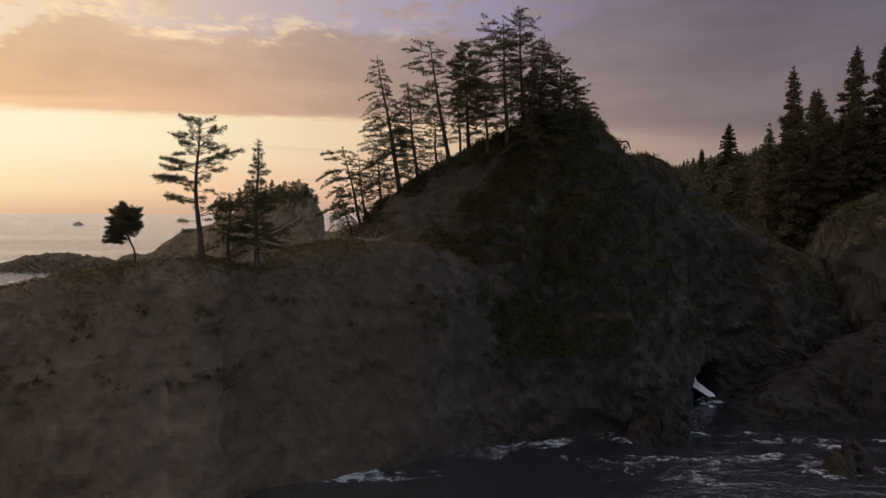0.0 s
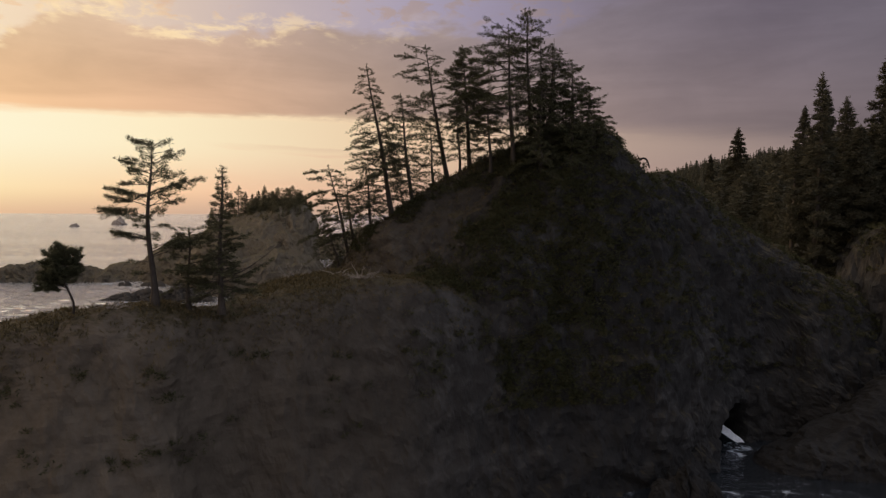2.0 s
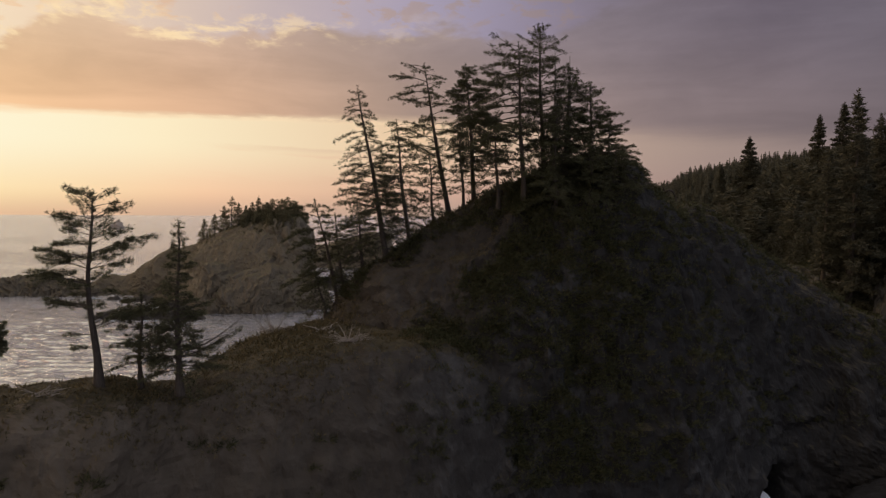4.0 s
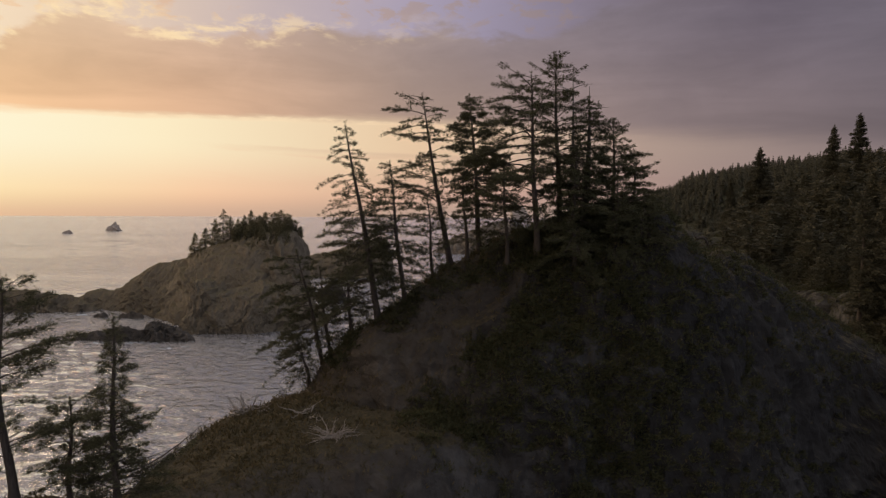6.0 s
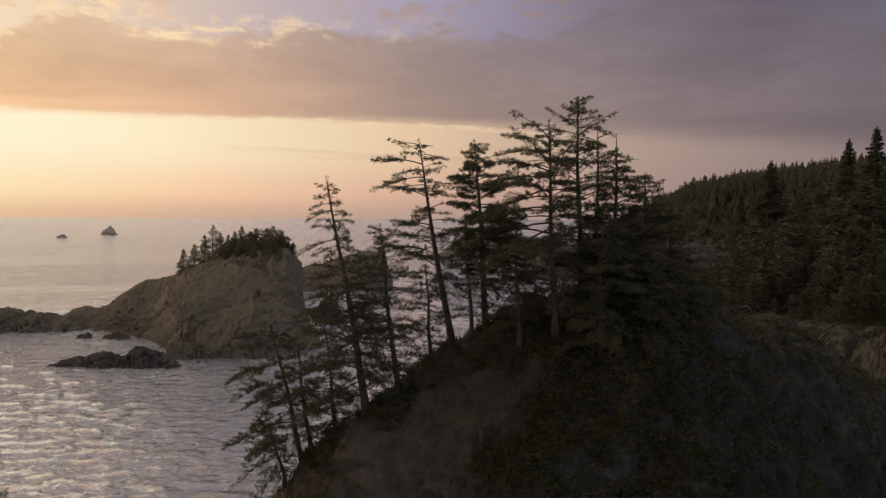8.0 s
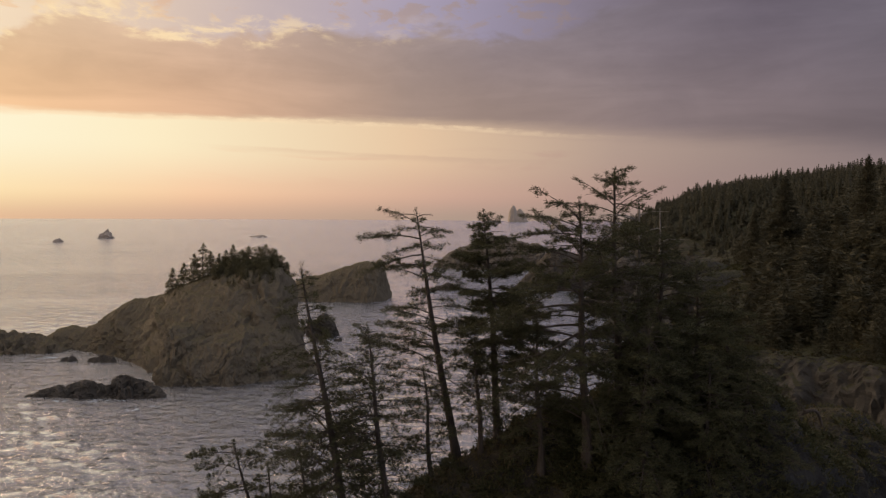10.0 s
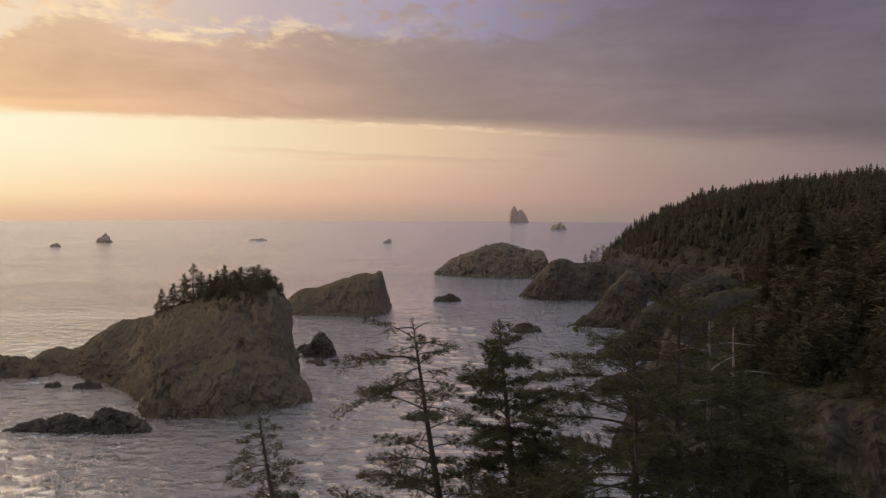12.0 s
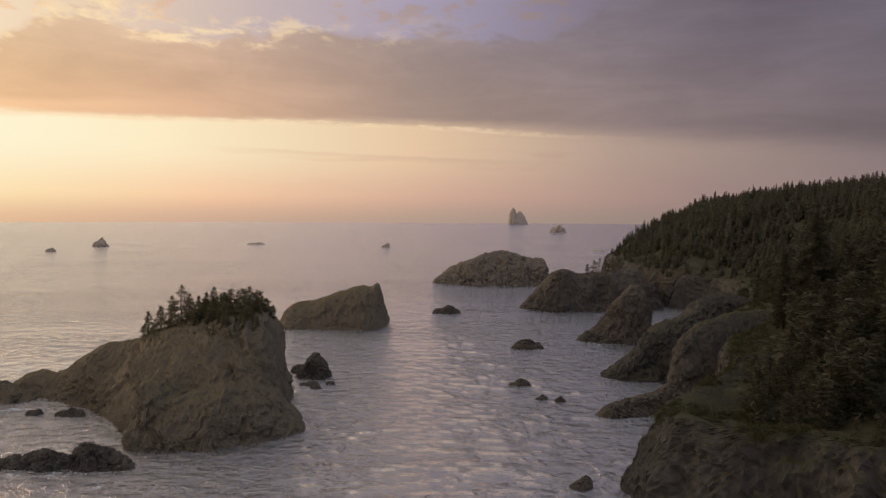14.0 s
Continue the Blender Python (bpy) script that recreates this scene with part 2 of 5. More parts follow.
def water_material():
    def build(n):
        place = n.add("ShaderNodeNewGeometry").outputs["Position"]
        swell = n.noise(n.scaled(place, 0.6, 1.0, 1.0), 0.12, 3.0, 0.5, 0.1)
        chop = n.noise(n.scaled(place, 0.5, 1.0, 1.0), 0.36, 6.0, 0.6)
        ripple = n.noise(n.scaled(place, 0.6, 1.0, 1.0), 1.9, 4.0, 0.62)
        wind = n.noise(n.scaled(place, 0.3, 1.0, 1.0), 0.012, 4.0, 0.55, 0.6)
        calm = n.smooth(wind, 0.35, 0.65, 0.8, 1.15)
        xyz = n.add("ShaderNodeSeparateXYZ")
        n.link(place, xyz.inputs[0])
        # the cove in the headland's lee lies smoother than the open bay
        lee = n.math("MULTIPLY", n.smooth(xyz.outputs[1], 104.0, 84.0), n.smooth(xyz.outputs[0], -90.0, 0.0))
        still = n.math("SUBTRACT", 1.0, n.math("MULTIPLY", lee, 0.86))
        calm = n.math("MULTIPLY", calm, still)
        rollers = n.noise(n.scaled(place, 0.25, 1.0, 1.0), 0.035, 4.0, 0.6, 0.3)
        swell = n.math("ADD", swell, n.math("MULTIPLY", rollers, n.smooth(xyz.outputs[1], 250.0, 700.0, 0.0, 20.0)))
        height = n.math("ADD", n.math("MULTIPLY", n.math("MULTIPLY", swell, still), 0.4), n.math("MULTIPLY", calm, n.math("ADD", n.math("MULTIPLY", chop, 1.35), n.math("MULTIPLY", ripple, 0.36))))
        b = n.add("ShaderNodeBump")
        b.inputs["Distance"].default_value = 1.35
        b.inputs["Strength"].default_value = 1.0
        n.put(b.inputs["Height"], height)
        deep = n.add("ShaderNodeBsdfDiffuse")
        deep.inputs["Color"].default_value = (0.02, 0.027, 0.033, 1)
        sheen = n.add("ShaderNodeBsdfAnisotropic")
        sheen.inputs["Color"].default_value = (0.87, 0.88, 0.96, 1)
        # the open sea is choppier than the lee water
        reach = n.add("ShaderNodeVectorMath", operation="LENGTH")
        n.link(place, reach.inputs[0])
        n.put(sheen.inputs["Roughness"], n.smooth(reach.outputs["Value"], 200.0, 900.0, 0.035, 0.16))
        fresnel = n.add("ShaderNodeFresnel")
        fresnel.inputs["IOR"].default_value = 1.45
        for node in (deep, sheen, fresnel):
            n.link(b.outputs[0], node.inputs["Normal"])
        both = n.add("ShaderNodeMixShader")
        n.put(both.inputs[0], n.smooth(fresnel.outputs[0], 0.0, 0.4, 0.34, 0.94))
        n.link(deep.outputs[0], both.inputs[1])
        n.link(sheen.outputs[0], both.inputs[2])
        return both.outputs[0]

    return material("sea_water", build)


def foam_material():
    """Broken white foam: lacy holes let the water show."""

    def build(n):
        place = n.add("ShaderNodeNewGeometry").outputs["Position"]
        lace = n.noise(n.scaled(place, 0.7, 1.0, 1.0), 0.8, 7.0, 0.68, 1.2)
        broad = n.noise(place, 0.16, 3.0, 0.5, 0.6)
        held = n.math("ADD", n.math("MULTIPLY", lace, 0.6), n.math("MULTIPLY", broad, 0.4))
        foam = surface(n, (0.46, 0.52, 0.58, 1), 0.8, lace, 0.15)
        gone = n.add("ShaderNodeBsdfTransparent")
        m = n.add("ShaderNodeMixShader")
        n.put(m.inputs[0], n.smooth(held, 0.49, 0.64, 0.0, 0.95))
        n.link(gone.outputs[0], m.inputs[1])
        n.link(foam, m.inputs[2])
        return m.outputs[0]

    return material("sea_foam", build)


# brighter brown at the left is sun-side haze veil painted in, fading rightwards
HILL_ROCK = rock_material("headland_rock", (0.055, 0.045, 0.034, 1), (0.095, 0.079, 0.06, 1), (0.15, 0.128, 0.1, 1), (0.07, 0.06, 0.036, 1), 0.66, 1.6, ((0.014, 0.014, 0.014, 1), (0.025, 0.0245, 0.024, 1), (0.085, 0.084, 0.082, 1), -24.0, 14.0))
CLIFF_ROCK = rock_material("mainland_rock", (0.03, 0.03, 0.029, 1), (0.052, 0.051, 0.049, 1), (0.1, 0.098, 0.092, 1), (0.05, 0.051, 0.028, 1), 0.62, 1.6)
# the stacks' light, even brown has the haze before them painted in
STACK_ROCK = rock_material("sea_stack_rock", (0.11, 0.093, 0.067, 1), (0.132, 0.113, 0.082, 1), (0.16, 0.138, 0.104, 1), (0.125, 0.108, 0.066, 1), 0.6, 4.0)
# paler than the near rock: haze over the dome islet is painted in
FAR_ROCK = rock_material("hazed_islet_rock", (0.125, 0.108, 0.088, 1), (0.15, 0.132, 0.11, 1), (0.18, 0.16, 0.134, 1), None, 0.6, 6.0)
# distance haze put into the colour of the farthest rocks
HAZED_ROCK = rock_material("haze_paled_rock", (0.32, 0.28, 0.24, 1), (0.37, 0.325, 0.28, 1), (0.42, 0.37, 0.32, 1), None, 0.6, 6.0)
REEF_ROCK = rock_material("wet_reef_rock", (0.048, 0.043, 0.037, 1), (0.072, 0.065, 0.056, 1), (0.11, 0.1, 0.087, 1), None, 0.6, 1.5)
# near-black rock for the cliff-foot ledges and the two boulders below them
DARK_FOOT_ROCK = rock_material("dark_cliff_foot_rock", (0.012, 0.012, 0.012, 1), (0.02, 0.02, 0.02, 1), (0.038, 0.038, 0.038, 1), None, 0.6, 1.4)
BARK = bark_material("spruce_bark", (0.035, 0.029, 0.025, 1), (0.1, 0.085, 0.072, 1))
DEAD_WOOD = bark_material("bleached_wood", (0.13, 0.116, 0.1, 1), (0.34, 0.31, 0.28, 1))
GREY_WOOD = bark_material("weathered_snag_wood", (0.12, 0.11, 0.1, 1), (0.34, 0.32, 0.29, 1))
NEEDLES = leaf_material("spruce_needles", (0.036, 0.04, 0.021, 1), (0.1, 0.098, 0.052, 1))
FOREST = leaf_material("forest_needles", (0.054, 0.054, 0.037, 1), (0.09, 0.085, 0.057, 1), 0.08)
# needles lightened to carry the haze in front of the sea stack
STACK_LEAF = leaf_material("haze_paled_needles", (0.1, 0.094, 0.055, 1), (0.19, 0.172, 0.1, 1), 0.15)
SHRUB = leaf_material("salal_leaves", (0.036, 0.041, 0.02, 1), (0.08, 0.076, 0.035, 1))
GRASS = leaf_material("dry_turf", (0.05, 0.044, 0.022, 1), (0.125, 0.1, 0.052, 1), 0.4)
WATER = water_material()
FOAM = foam_material()


def white_water_material():
    def build(n):
        lace = n.noise(n.add("ShaderNodeNewGeometry").outputs["Position"], 2.4, 6.0, 0.65, 0.8)
        return surface(n, n.ramp(lace, [(0.3, (0.5, 0.54, 0.58, 1)), (0.6, (0.8, 0.82, 0.85, 1))]), 0.6, lace, 0.15)

    return material("white_water", build)


WHITE_WATER = white_water_material()


# ---- mesh helpers ----
def fill_mesh(name, verts, faces, mat, smooth=False):
    """A mesh from arrays of vertices and of triangles or quads."""
    verts, faces = np.asarray(verts, np.float32), np.asarray(faces, np.int32)
    me = bpy.data.meshes.new(name)
    me.vertices.add(len(verts))
    me.vertices.foreach_set("co", verts.ravel())
    k = faces.shape[1]
    me.loops.add(faces.size)
    me.loops.foreach_set("vertex_index", faces.ravel())
    me.polygons.add(len(faces))
    me.polygons.foreach_set("loop_start", np.arange(len(faces), dtype=np.int32) * k)
    me.polygons.foreach_set("use_smooth", np.full(len(faces), smooth))
    me.update(calc_edges=True)
    me.materials.append(mat)
    return me


def lattice(p, seed):
    """Smooth value noise from -1 to 1 at each row of p."""
    cell = np.floor(p).astype(np.int64)
    f = p - cell
    f = f * f * f * (f * (f * 6 - 15) + 10)
    total = np.zeros(len(p))
    for dx in (0, 1):
        for dy in (0, 1):
            for dz in (0, 1):
                h = (cell[:, 0] + dx) * 374761393 + (cell[:, 1] + dy) * 668265263 + (cell[:, 2] + dz) * 2147483647 + seed * 974634777
                h = (h ^ (h >> 13)) * 1274126177
                h = (h ^ (h >> 16)) & 0xFFFF
                w = np.where(dx, f[:, 0], 1 - f[:, 0]) * np.where(dy, f[:, 1], 1 - f[:, 1]) * np.where(dz, f[:, 2], 1 - f[:, 2])
                total += w * (h / 32767.5 - 1)
    return total


def fbm(p, size, octaves, seed, gain=0.5):
    p, total, amp = np.asarray(p, float) / size, 0.0, 1.0
    for k in range(octaves):
        total = total + amp * lattice(p + 17.3 * k, seed + 31 * k)
        p, amp = p * 2.03, amp * gain
    return total


def crags(p, size, seed, jag=0.0):
    """Broken rock: buttresses and gullies that run downwards, ledges, blocks and grit."""
    bent = p + 0.5 * size * np.stack([fbm(p, size * 0.8, 2, seed + k) for k in (1, 2, 3)], 1)
    gully = 1 - np.abs(fbm(bent * (1, 1, 0.22), size * 1.3, 2, seed + 5)) * 1.7
    lump = fbm(bent * (1, 1, 0.8), size * 0.8, 5, seed + 9, 0.56)
    blocky = lump * 3.2
    blocky = (np.floor(blocky) + np.clip((blocky % 1.0 - 0.35) / 0.3, 0, 1)) / 3.2
    hard = min(0.6, 0.1 + 1.5 * jag)
    lump = (0.95 - 0.8 * hard) * lump + hard * blocky
    step = bent[:, 2] / (size * 0.45) + 0.8 * lattice(p / (size * 1.5), seed + 13)
    ledge = np.abs((step % 1.0) - 0.5) * 2
    grit = fbm(p, size * 0.14, 3, seed + 17, 0.65)
    spike = 1 - np.abs(fbm(bent, size * 0.7, 4, seed + 21, 0.6)) * 1.8
    return 0.45 * gully + 0.5 * lump + 0.2 * ledge + 0.17 * grit - 0.35 + jag * spike


def spline(rows, count):
    """Rows of numbers, glided through at count even steps along their x and y."""
    rows = np.asarray(rows, float)
    along = np.r_[0, np.cumsum(np.maximum(np.hypot(*np.diff(rows[:, :2], axis=0).T), 1e-3))]
    slope = np.gradient(rows, along, axis=0)
    s = np.linspace(0, along[-1], count)
    k = np.clip(np.searchsorted(along, s, side="right") - 1, 0, len(rows) - 2)
    h = (along[k + 1] - along[k])[:, None]
    t = ((s - along[k])[:, None]) / h
    return (2 * t**3 - 3 * t**2 + 1) * rows[k] + (t**3 - 2 * t**2 + t) * h * slope[k] + (-2 * t**3 + 3 * t**2) * rows[k + 1] + (t**3 - t**2) * h * slope[k + 1]


def ridge_mesh(name, rows, mat, n, m, rough, seed, ahead=None, foot=-3.0, grain=None, jag=0.0):
    """A rock mass along a crest. Rows: x, y, crest height, reach to the front and to the back, and how steep each side is (1: a ramp, 8: a cliff)."""
    r = spline(rows, n)
    run = np.array(rows[-1][:2], float) - np.array(rows[0][:2], float)
    run /= np.hypot(*run)
    side = np.array([run[1], -run[0]]) if ahead is None else np.array(ahead, float)
    w = np.sin(np.pi / 2 * np.linspace(-1, 1, m))
    w = np.sign(w) * np.abs(w) ** 0.85
    front = w[None, :] >= 0
    reach = np.where(front, r[:, 3:4], r[:, 4:5])
    steep = np.maximum(np.where(front, r[:, 5:6], r[:, 6:7]), 1.0)
    z = foot + (r[:, 2:3] - foot) * (1 - np.abs(w)[None, :] ** steep)
    xy = r[:, None, :2] + (w[None, :] * reach)[..., None] * side
    p = np.concatenate([xy, z[..., None]], 2).reshape(-1, 3)
    grid = p.reshape(n, m, 3)
    normal = np.cross(np.gradient(grid, axis=0), np.gradient(grid, axis=1)).reshape(-1, 3)
    normal /= np.linalg.norm(normal, axis=1, keepdims=True) + 1e-9
    normal *= np.where(np.median(normal[:, 2]) < 0, -1.0, 1.0)
    big = grain or rough * 7
    body = np.clip((p[:, 2] - foot) / 4, 0, 1)
    wide = np.tile(np.abs(w), n)
    push = crags(p, big, seed, jag) * rough * (0.55 + 0.45 * np.clip(wide * 1.6 - 0.3, 0, 1))
    move = np.stack([fbm(p, big * 1.6, 3, seed + 100 * k) for k in range(3)], 1) * (0.7, 0.7, 0.3)
    p = p + body[:, None] * (normal * push[:, None] + rough * move)
    i = np.arange((n - 1) * (m - 1))
    i = i // (m - 1) * m + i % (m - 1)
    faces = np.stack([i, i + 1, i + m + 1, i + m], 1)
    return fill_mesh(name, p, faces, mat, False)


def landform(name, rows, mat, label, category, n=80, m=40, rough=1.0, seed=1, ahead=None, foot=-3.0, kind="", group="", grain=None, jag=0.0):
    ob = new(name, ridge_mesh(name, rows, mat, n, m, rough, seed, ahead, foot, grain, jag))
    return tagged(ob, label, category, group, kind)


# ---- sea ----
def build_sea():
    """One sheet out to the horizon, with real waves where they can be told apart."""
    ring = np.concatenate([np.concatenate([[0.02], np.linspace(8, 56, 10)]), np.geomspace(60, 900, 290), np.geomspace(930, 4900, 24)])
    front = np.radians(np.linspace(38, 142, 380))
    turns = np.concatenate([front, np.radians(np.linspace(146, 394, 50))])
    r, a = np.meshgrid(ring, turns, indexing="ij")
    x, y = r * np.cos(a), 30 + r * np.sin(a)
    p = np.stack([x, y, 0 * x], 2).reshape(-1, 3)
    far = r.ravel()
    swell = fbm(p * (0.45, 1.0, 1.0), 2.9, 3, 601, 0.6) * 0.09 * np.clip(1.4 - far / 900, 0, 1)
    chop = (1 - np.abs(fbm(p * (0.5, 1.0, 1.0), 3.4, 2, 611)) * 2) * 0.12 * np.clip(1.5 - far / 420, 0, 1)
    lee = np.clip((104 - p[:, 1]) / 20, 0, 1) * np.clip((p[:, 0] + 90) / 90, 0, 1)
    p[:, 2] = (swell + chop) * (far > 30) * (1 - 0.6 * lee)
    k, m = len(turns), len(ring)
    i, j = np.meshgrid(np.arange(m - 1), np.arange(k), indexing="ij")
    b, c = (i * k + j).ravel(), (i * k + (j + 1) % k).ravel()
    quads = np.stack([b, b + k, c + k, c], 1)
    tagged(new("water", fill_mesh("water", p, quads, WATER, True)), "rippled grey-violet sea under a low sun", "sea", kind="structure")


build_sea()

# ---- headland with its plateau, summit and falling shoulder ----
PLATEAU = [
    (-62, 58, -3, 4, 4, 3, 3),
    (-52, 58, 14, 7, 6, 5, 4),
    (-40, 59, 18.3, 8, 7, 6, 5),
    (-28, 60.5, 20.6, 8.5, 4, 7, 6),
    (-22.5, 61.5, 21.2, 8.5, 3.5, 7, 7),
    (-19.4, 63.2, 20.8, 9.5, 3.2, 7, 7),
    (-17.9, 67, 20.8, 11, 5, 8, 8),
    (-17.0, 69.3, 21.1, 12, 11, 8, 8),
    (-14, 71.5, 21.7, 12.5, 14.5, 8, 8),
    (-10.5, 72, 22.2, 12, 16.5, 8, 6),
    (-5, 71.5, 22.2, 8, 14, 6, 5),
    (1, 74, 21.4, 7, 10, 4, 4),
    (6, 76, 18, 6, 8, 3, 3),
    (12, 78, 10, 5, 6, 3, 3),
    (18, 79, -3, 4, 3, 3, 3),
]
HILL = [
    (-20, 85, -3, 3, 3, 2, 2),
    (-14.6, 85, 16.6, 8, 5, 1.6, 3),
    (-10.5, 84.2, 22.4, 9, 7, 1.7, 3),
    (-6, 82, 27.2, 10, 9, 1.8, 3),
    (1, 85, 32.4, 17, 9, 1.9, 3),
    (8, 86, 35.7, 16.5, 10, 2.3, 3),
    (14, 86, 37.7, 14.5, 11, 2.5, 3),
    (19.4, 86, 37.4, 13.5, 11, 2.5, 3),
    (22.4, 87, 34.9, 13, 11, 2.7, 3),
    (24.6, 88, 33.3, 13, 10, 2.8, 3),
    (28, 91.5, 33.3, 14, 9, 3, 3),
    (32.0, 94.5, 32.4, 15, 9, 3, 3),
    (33.8, 96.3, 31.4, 14, 8, 3, 3),
    (39.0, 99.7, 28.3, 13, 8, 3, 3),
    (43.5, 101.5, 25.6, 14, 8, 3, 3),
    (48, 102.5, 23.0, 17, 8, 3, 3),
    (55, 105, 19.8, 17, 8, 3, 3),
    (64, 110, 18, 16, 10, 3, 3),
    (78, 118, 18, 18, 12, 3, 3),
]
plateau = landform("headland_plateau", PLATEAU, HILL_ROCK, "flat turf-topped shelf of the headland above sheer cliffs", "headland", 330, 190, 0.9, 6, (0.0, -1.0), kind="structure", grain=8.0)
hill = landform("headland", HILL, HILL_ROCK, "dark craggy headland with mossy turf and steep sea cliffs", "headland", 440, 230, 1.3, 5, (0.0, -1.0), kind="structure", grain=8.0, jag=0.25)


def carve_cave(ob, x, wide, high, deep):
    """Draws the foot of a rock's front face back into a low sea cave."""
    k = len(ob.data.vertices)
    co = np.zeros(k * 3)
    ob.data.vertices.foreach_get("co", co)
    co = co.reshape(-1, 3)
    lean = x + 0.12 * co[:, 2]
    inside = np.exp(-(((co[:, 0] - lean) / wide) ** 4)) * np.clip((high - co[:, 2]) / (0.35 * high), 0, 1)
    co[:, 1] += deep * inside * (co[:, 1] < 95)
    ob.data.vertices.foreach_set("co", co.ravel())
    ob.data.update()


carve_cave(hill, 35.4, 2.4, 5.2, 13.0)

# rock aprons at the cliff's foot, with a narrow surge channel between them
landform("headland_foot", [(18, 76, -2, 3, 3, 2, 2), (22, 77.5, 2.4, 4, 7, 2, 2), (25.5, 78.5, 3.2, 4, 8, 2, 2), (28.6, 79.5, 2.2, 4, 6, 2, 2), (30.6, 80, -2, 2, 3, 2, 2)], DARK_FOOT_ROCK, "wave-worn rock ledge at the headland's foot", "headland", 120, 60, 0.9, 37, (0, -1), foot=-2, kind="structure", grain=4.0, jag=0.4)
landform("headland_foot", [(35.4, 82.0, -2, 2, 4, 2, 2), (37.4, 81.5, 0.8, 3, 5, 2, 2), (41, 81, 2.6, 4, 7, 2.4, 2), (47, 81, 6, 5, 10, 2.6, 2), (56, 83, 11, 8, 12, 3, 2), (68, 86, 13, 10, 14, 3, 2), (84, 90, 13, 10, 14, 3, 2), (96, 92, -2, 6, 6, 2, 2)], DARK_FOOT_ROCK, "broad dark rock ledge at the headland's foot", "headland", 220, 60, 1.1, 38, (0, -1), foot=-2, kind="structure", grain=5.0, jag=0.4)

# ---- mainland ----
COAST = [(84, 72), (92, 61), (100, 57), (112, 59), (130, 70), (155, 74), (175, 58), (190, 38), (200, 37), (207, 41), (216, 54), (228, 70), (246, 80), (262, 90), (290, 95), (330, 118), (365, 140), (400, 158), (450, 160), (480, 142), (520, 136), (600, 150), (700, 165), (800, 230), (1000, 420)]
COAST_Y, COAST_X = np.array(COAST, float).T


def inland(x, y):
    """How far a place lies behind the sea cliff's foot."""
    d = x - np.interp(y, COAST_Y, COAST_X)
    return np.minimum(d, (y - 88) * 1.6)


def land_height(x, y):
    x, y = np.asarray(x, float), np.asarray(y, float)
    flat = np.stack([x, y, 0 * x], -1).reshape(-1, 3)
    d = inland(x, y) + 3.0 * fbm(flat, 14, 4, 77).reshape(x.shape)
    nose = np.exp(-(((y - 196) / 22) ** 2))
    t = np.clip(d / (9 + 14 * nose), 0, 1)
    brow = np.exp(-(((y - 107) / 15) ** 2))
    cliff = -3 + (26 - 3 * nose + 4 * brow) * (1 - (1 - t) ** (2.2 + 0.8 * nose))
    far = np.clip((y - 430) / 160, 0, 1)
    rise = 0.36 * (1 + 0.7 * far) * np.clip(d - 10 - 20 * nose, 0, None)
    rise = 60 * (1 - np.exp(-rise / 60 * 1.25))
    lumps = fbm(flat, 45, 4, 78).reshape(x.shape)
    return cliff + rise + lumps * np.clip(d / 25, 0, 1) * 4.5


def build_mainland():
    ys = np.concatenate([np.linspace(84, 300, 420), np.linspace(303, 560, 90), np.linspace(566, 1000, 60)])
    ds = np.concatenate([np.linspace(-6, 22, 90), np.geomspace(23, 700, 60)])
    coast = np.interp(ys, COAST_Y, COAST_X)
    x = coast[:, None] + ds[None, :]
    y = np.repeat(ys[:, None], len(ds), 1)
    z = land_height(x, y)
    p = np.stack([x, y, z], 2).reshape(-1, 3)
    body = np.clip((p[:, 2] + 3) / 5, 0, 1)[:, None]
    face = np.clip(1 - (inland(p[:, 0], p[:, 1]) - 14) / 12, 0.15, 1)
    push = crags(p, 7.0, 81, 0.1) * 1.9 * face
    p = p + body * np.stack([-0.85 * push, -0.5 * push, 0.25 * push], 1)
    m = len(ds)
    i = np.arange((len(ys) - 1) * (m - 1))
    i = i // (m - 1) * m + i % (m - 1)
    tagged(new("ground", fill_mesh("ground", p, np.stack([i, i + 1, i + m + 1, i + m], 1), CLIFF_ROCK)), "steep wooded coast with bare rock cliffs and turf", "coast", kind="structure")


build_mainland()

# ---- sea stacks, points and reefs ----
main_islet = landform("rock_islet", [
    (-146, 274, -3, 6, 6, 2, 2), (-139, 273, 4.4, 10, 10, 2.0, 2), (-126, 271, 7.4, 11, 12, 1.8, 2), (-116, 269, 13, 13, 14, 1.8, 2), (-107, 267, 17.2, 15, 16, 1.8, 2), (-97, 264, 19, 20, 18, 1.8, 2),
    (-84, 257, 24.5, 27, 22, 2.0, 2.2), (-72, 253, 29, 29, 24, 2.0, 2.2), (-60, 251, 31, 27, 24, 2.4, 2.2), (-52.5, 250, 30.6, 24, 24, 2.6, 2.2), (-48.2, 250, 27.5, 20, 20, 3, 2.2), (-46.0, 248, 14, 14, 14, 3, 2), (-43.5, 246, -3, 10, 8, 2, 2)],
    STACK_ROCK, "broad brown sea stack with a wooded crown rising from the water", "sea stack", 460, 230, 1.7, 21, (0.0, -1.0), grain=9.0, jag=0.3)
SHOULDER = [(-81.5, 228, -3, 5, 5, 3, 2), (-79, 228, 9, 8, 12, 4, 2), (-68, 228, 12, 10, 16, 3, 2), (-56, 230, 14.5, 11, 16, 2.4, 2), (-47, 233, 13, 9, 14, 2, 2), (-41, 235, 5.5, 6, 8, 2, 2), (-35.5, 235, -3, 3, 3, 2, 2)]
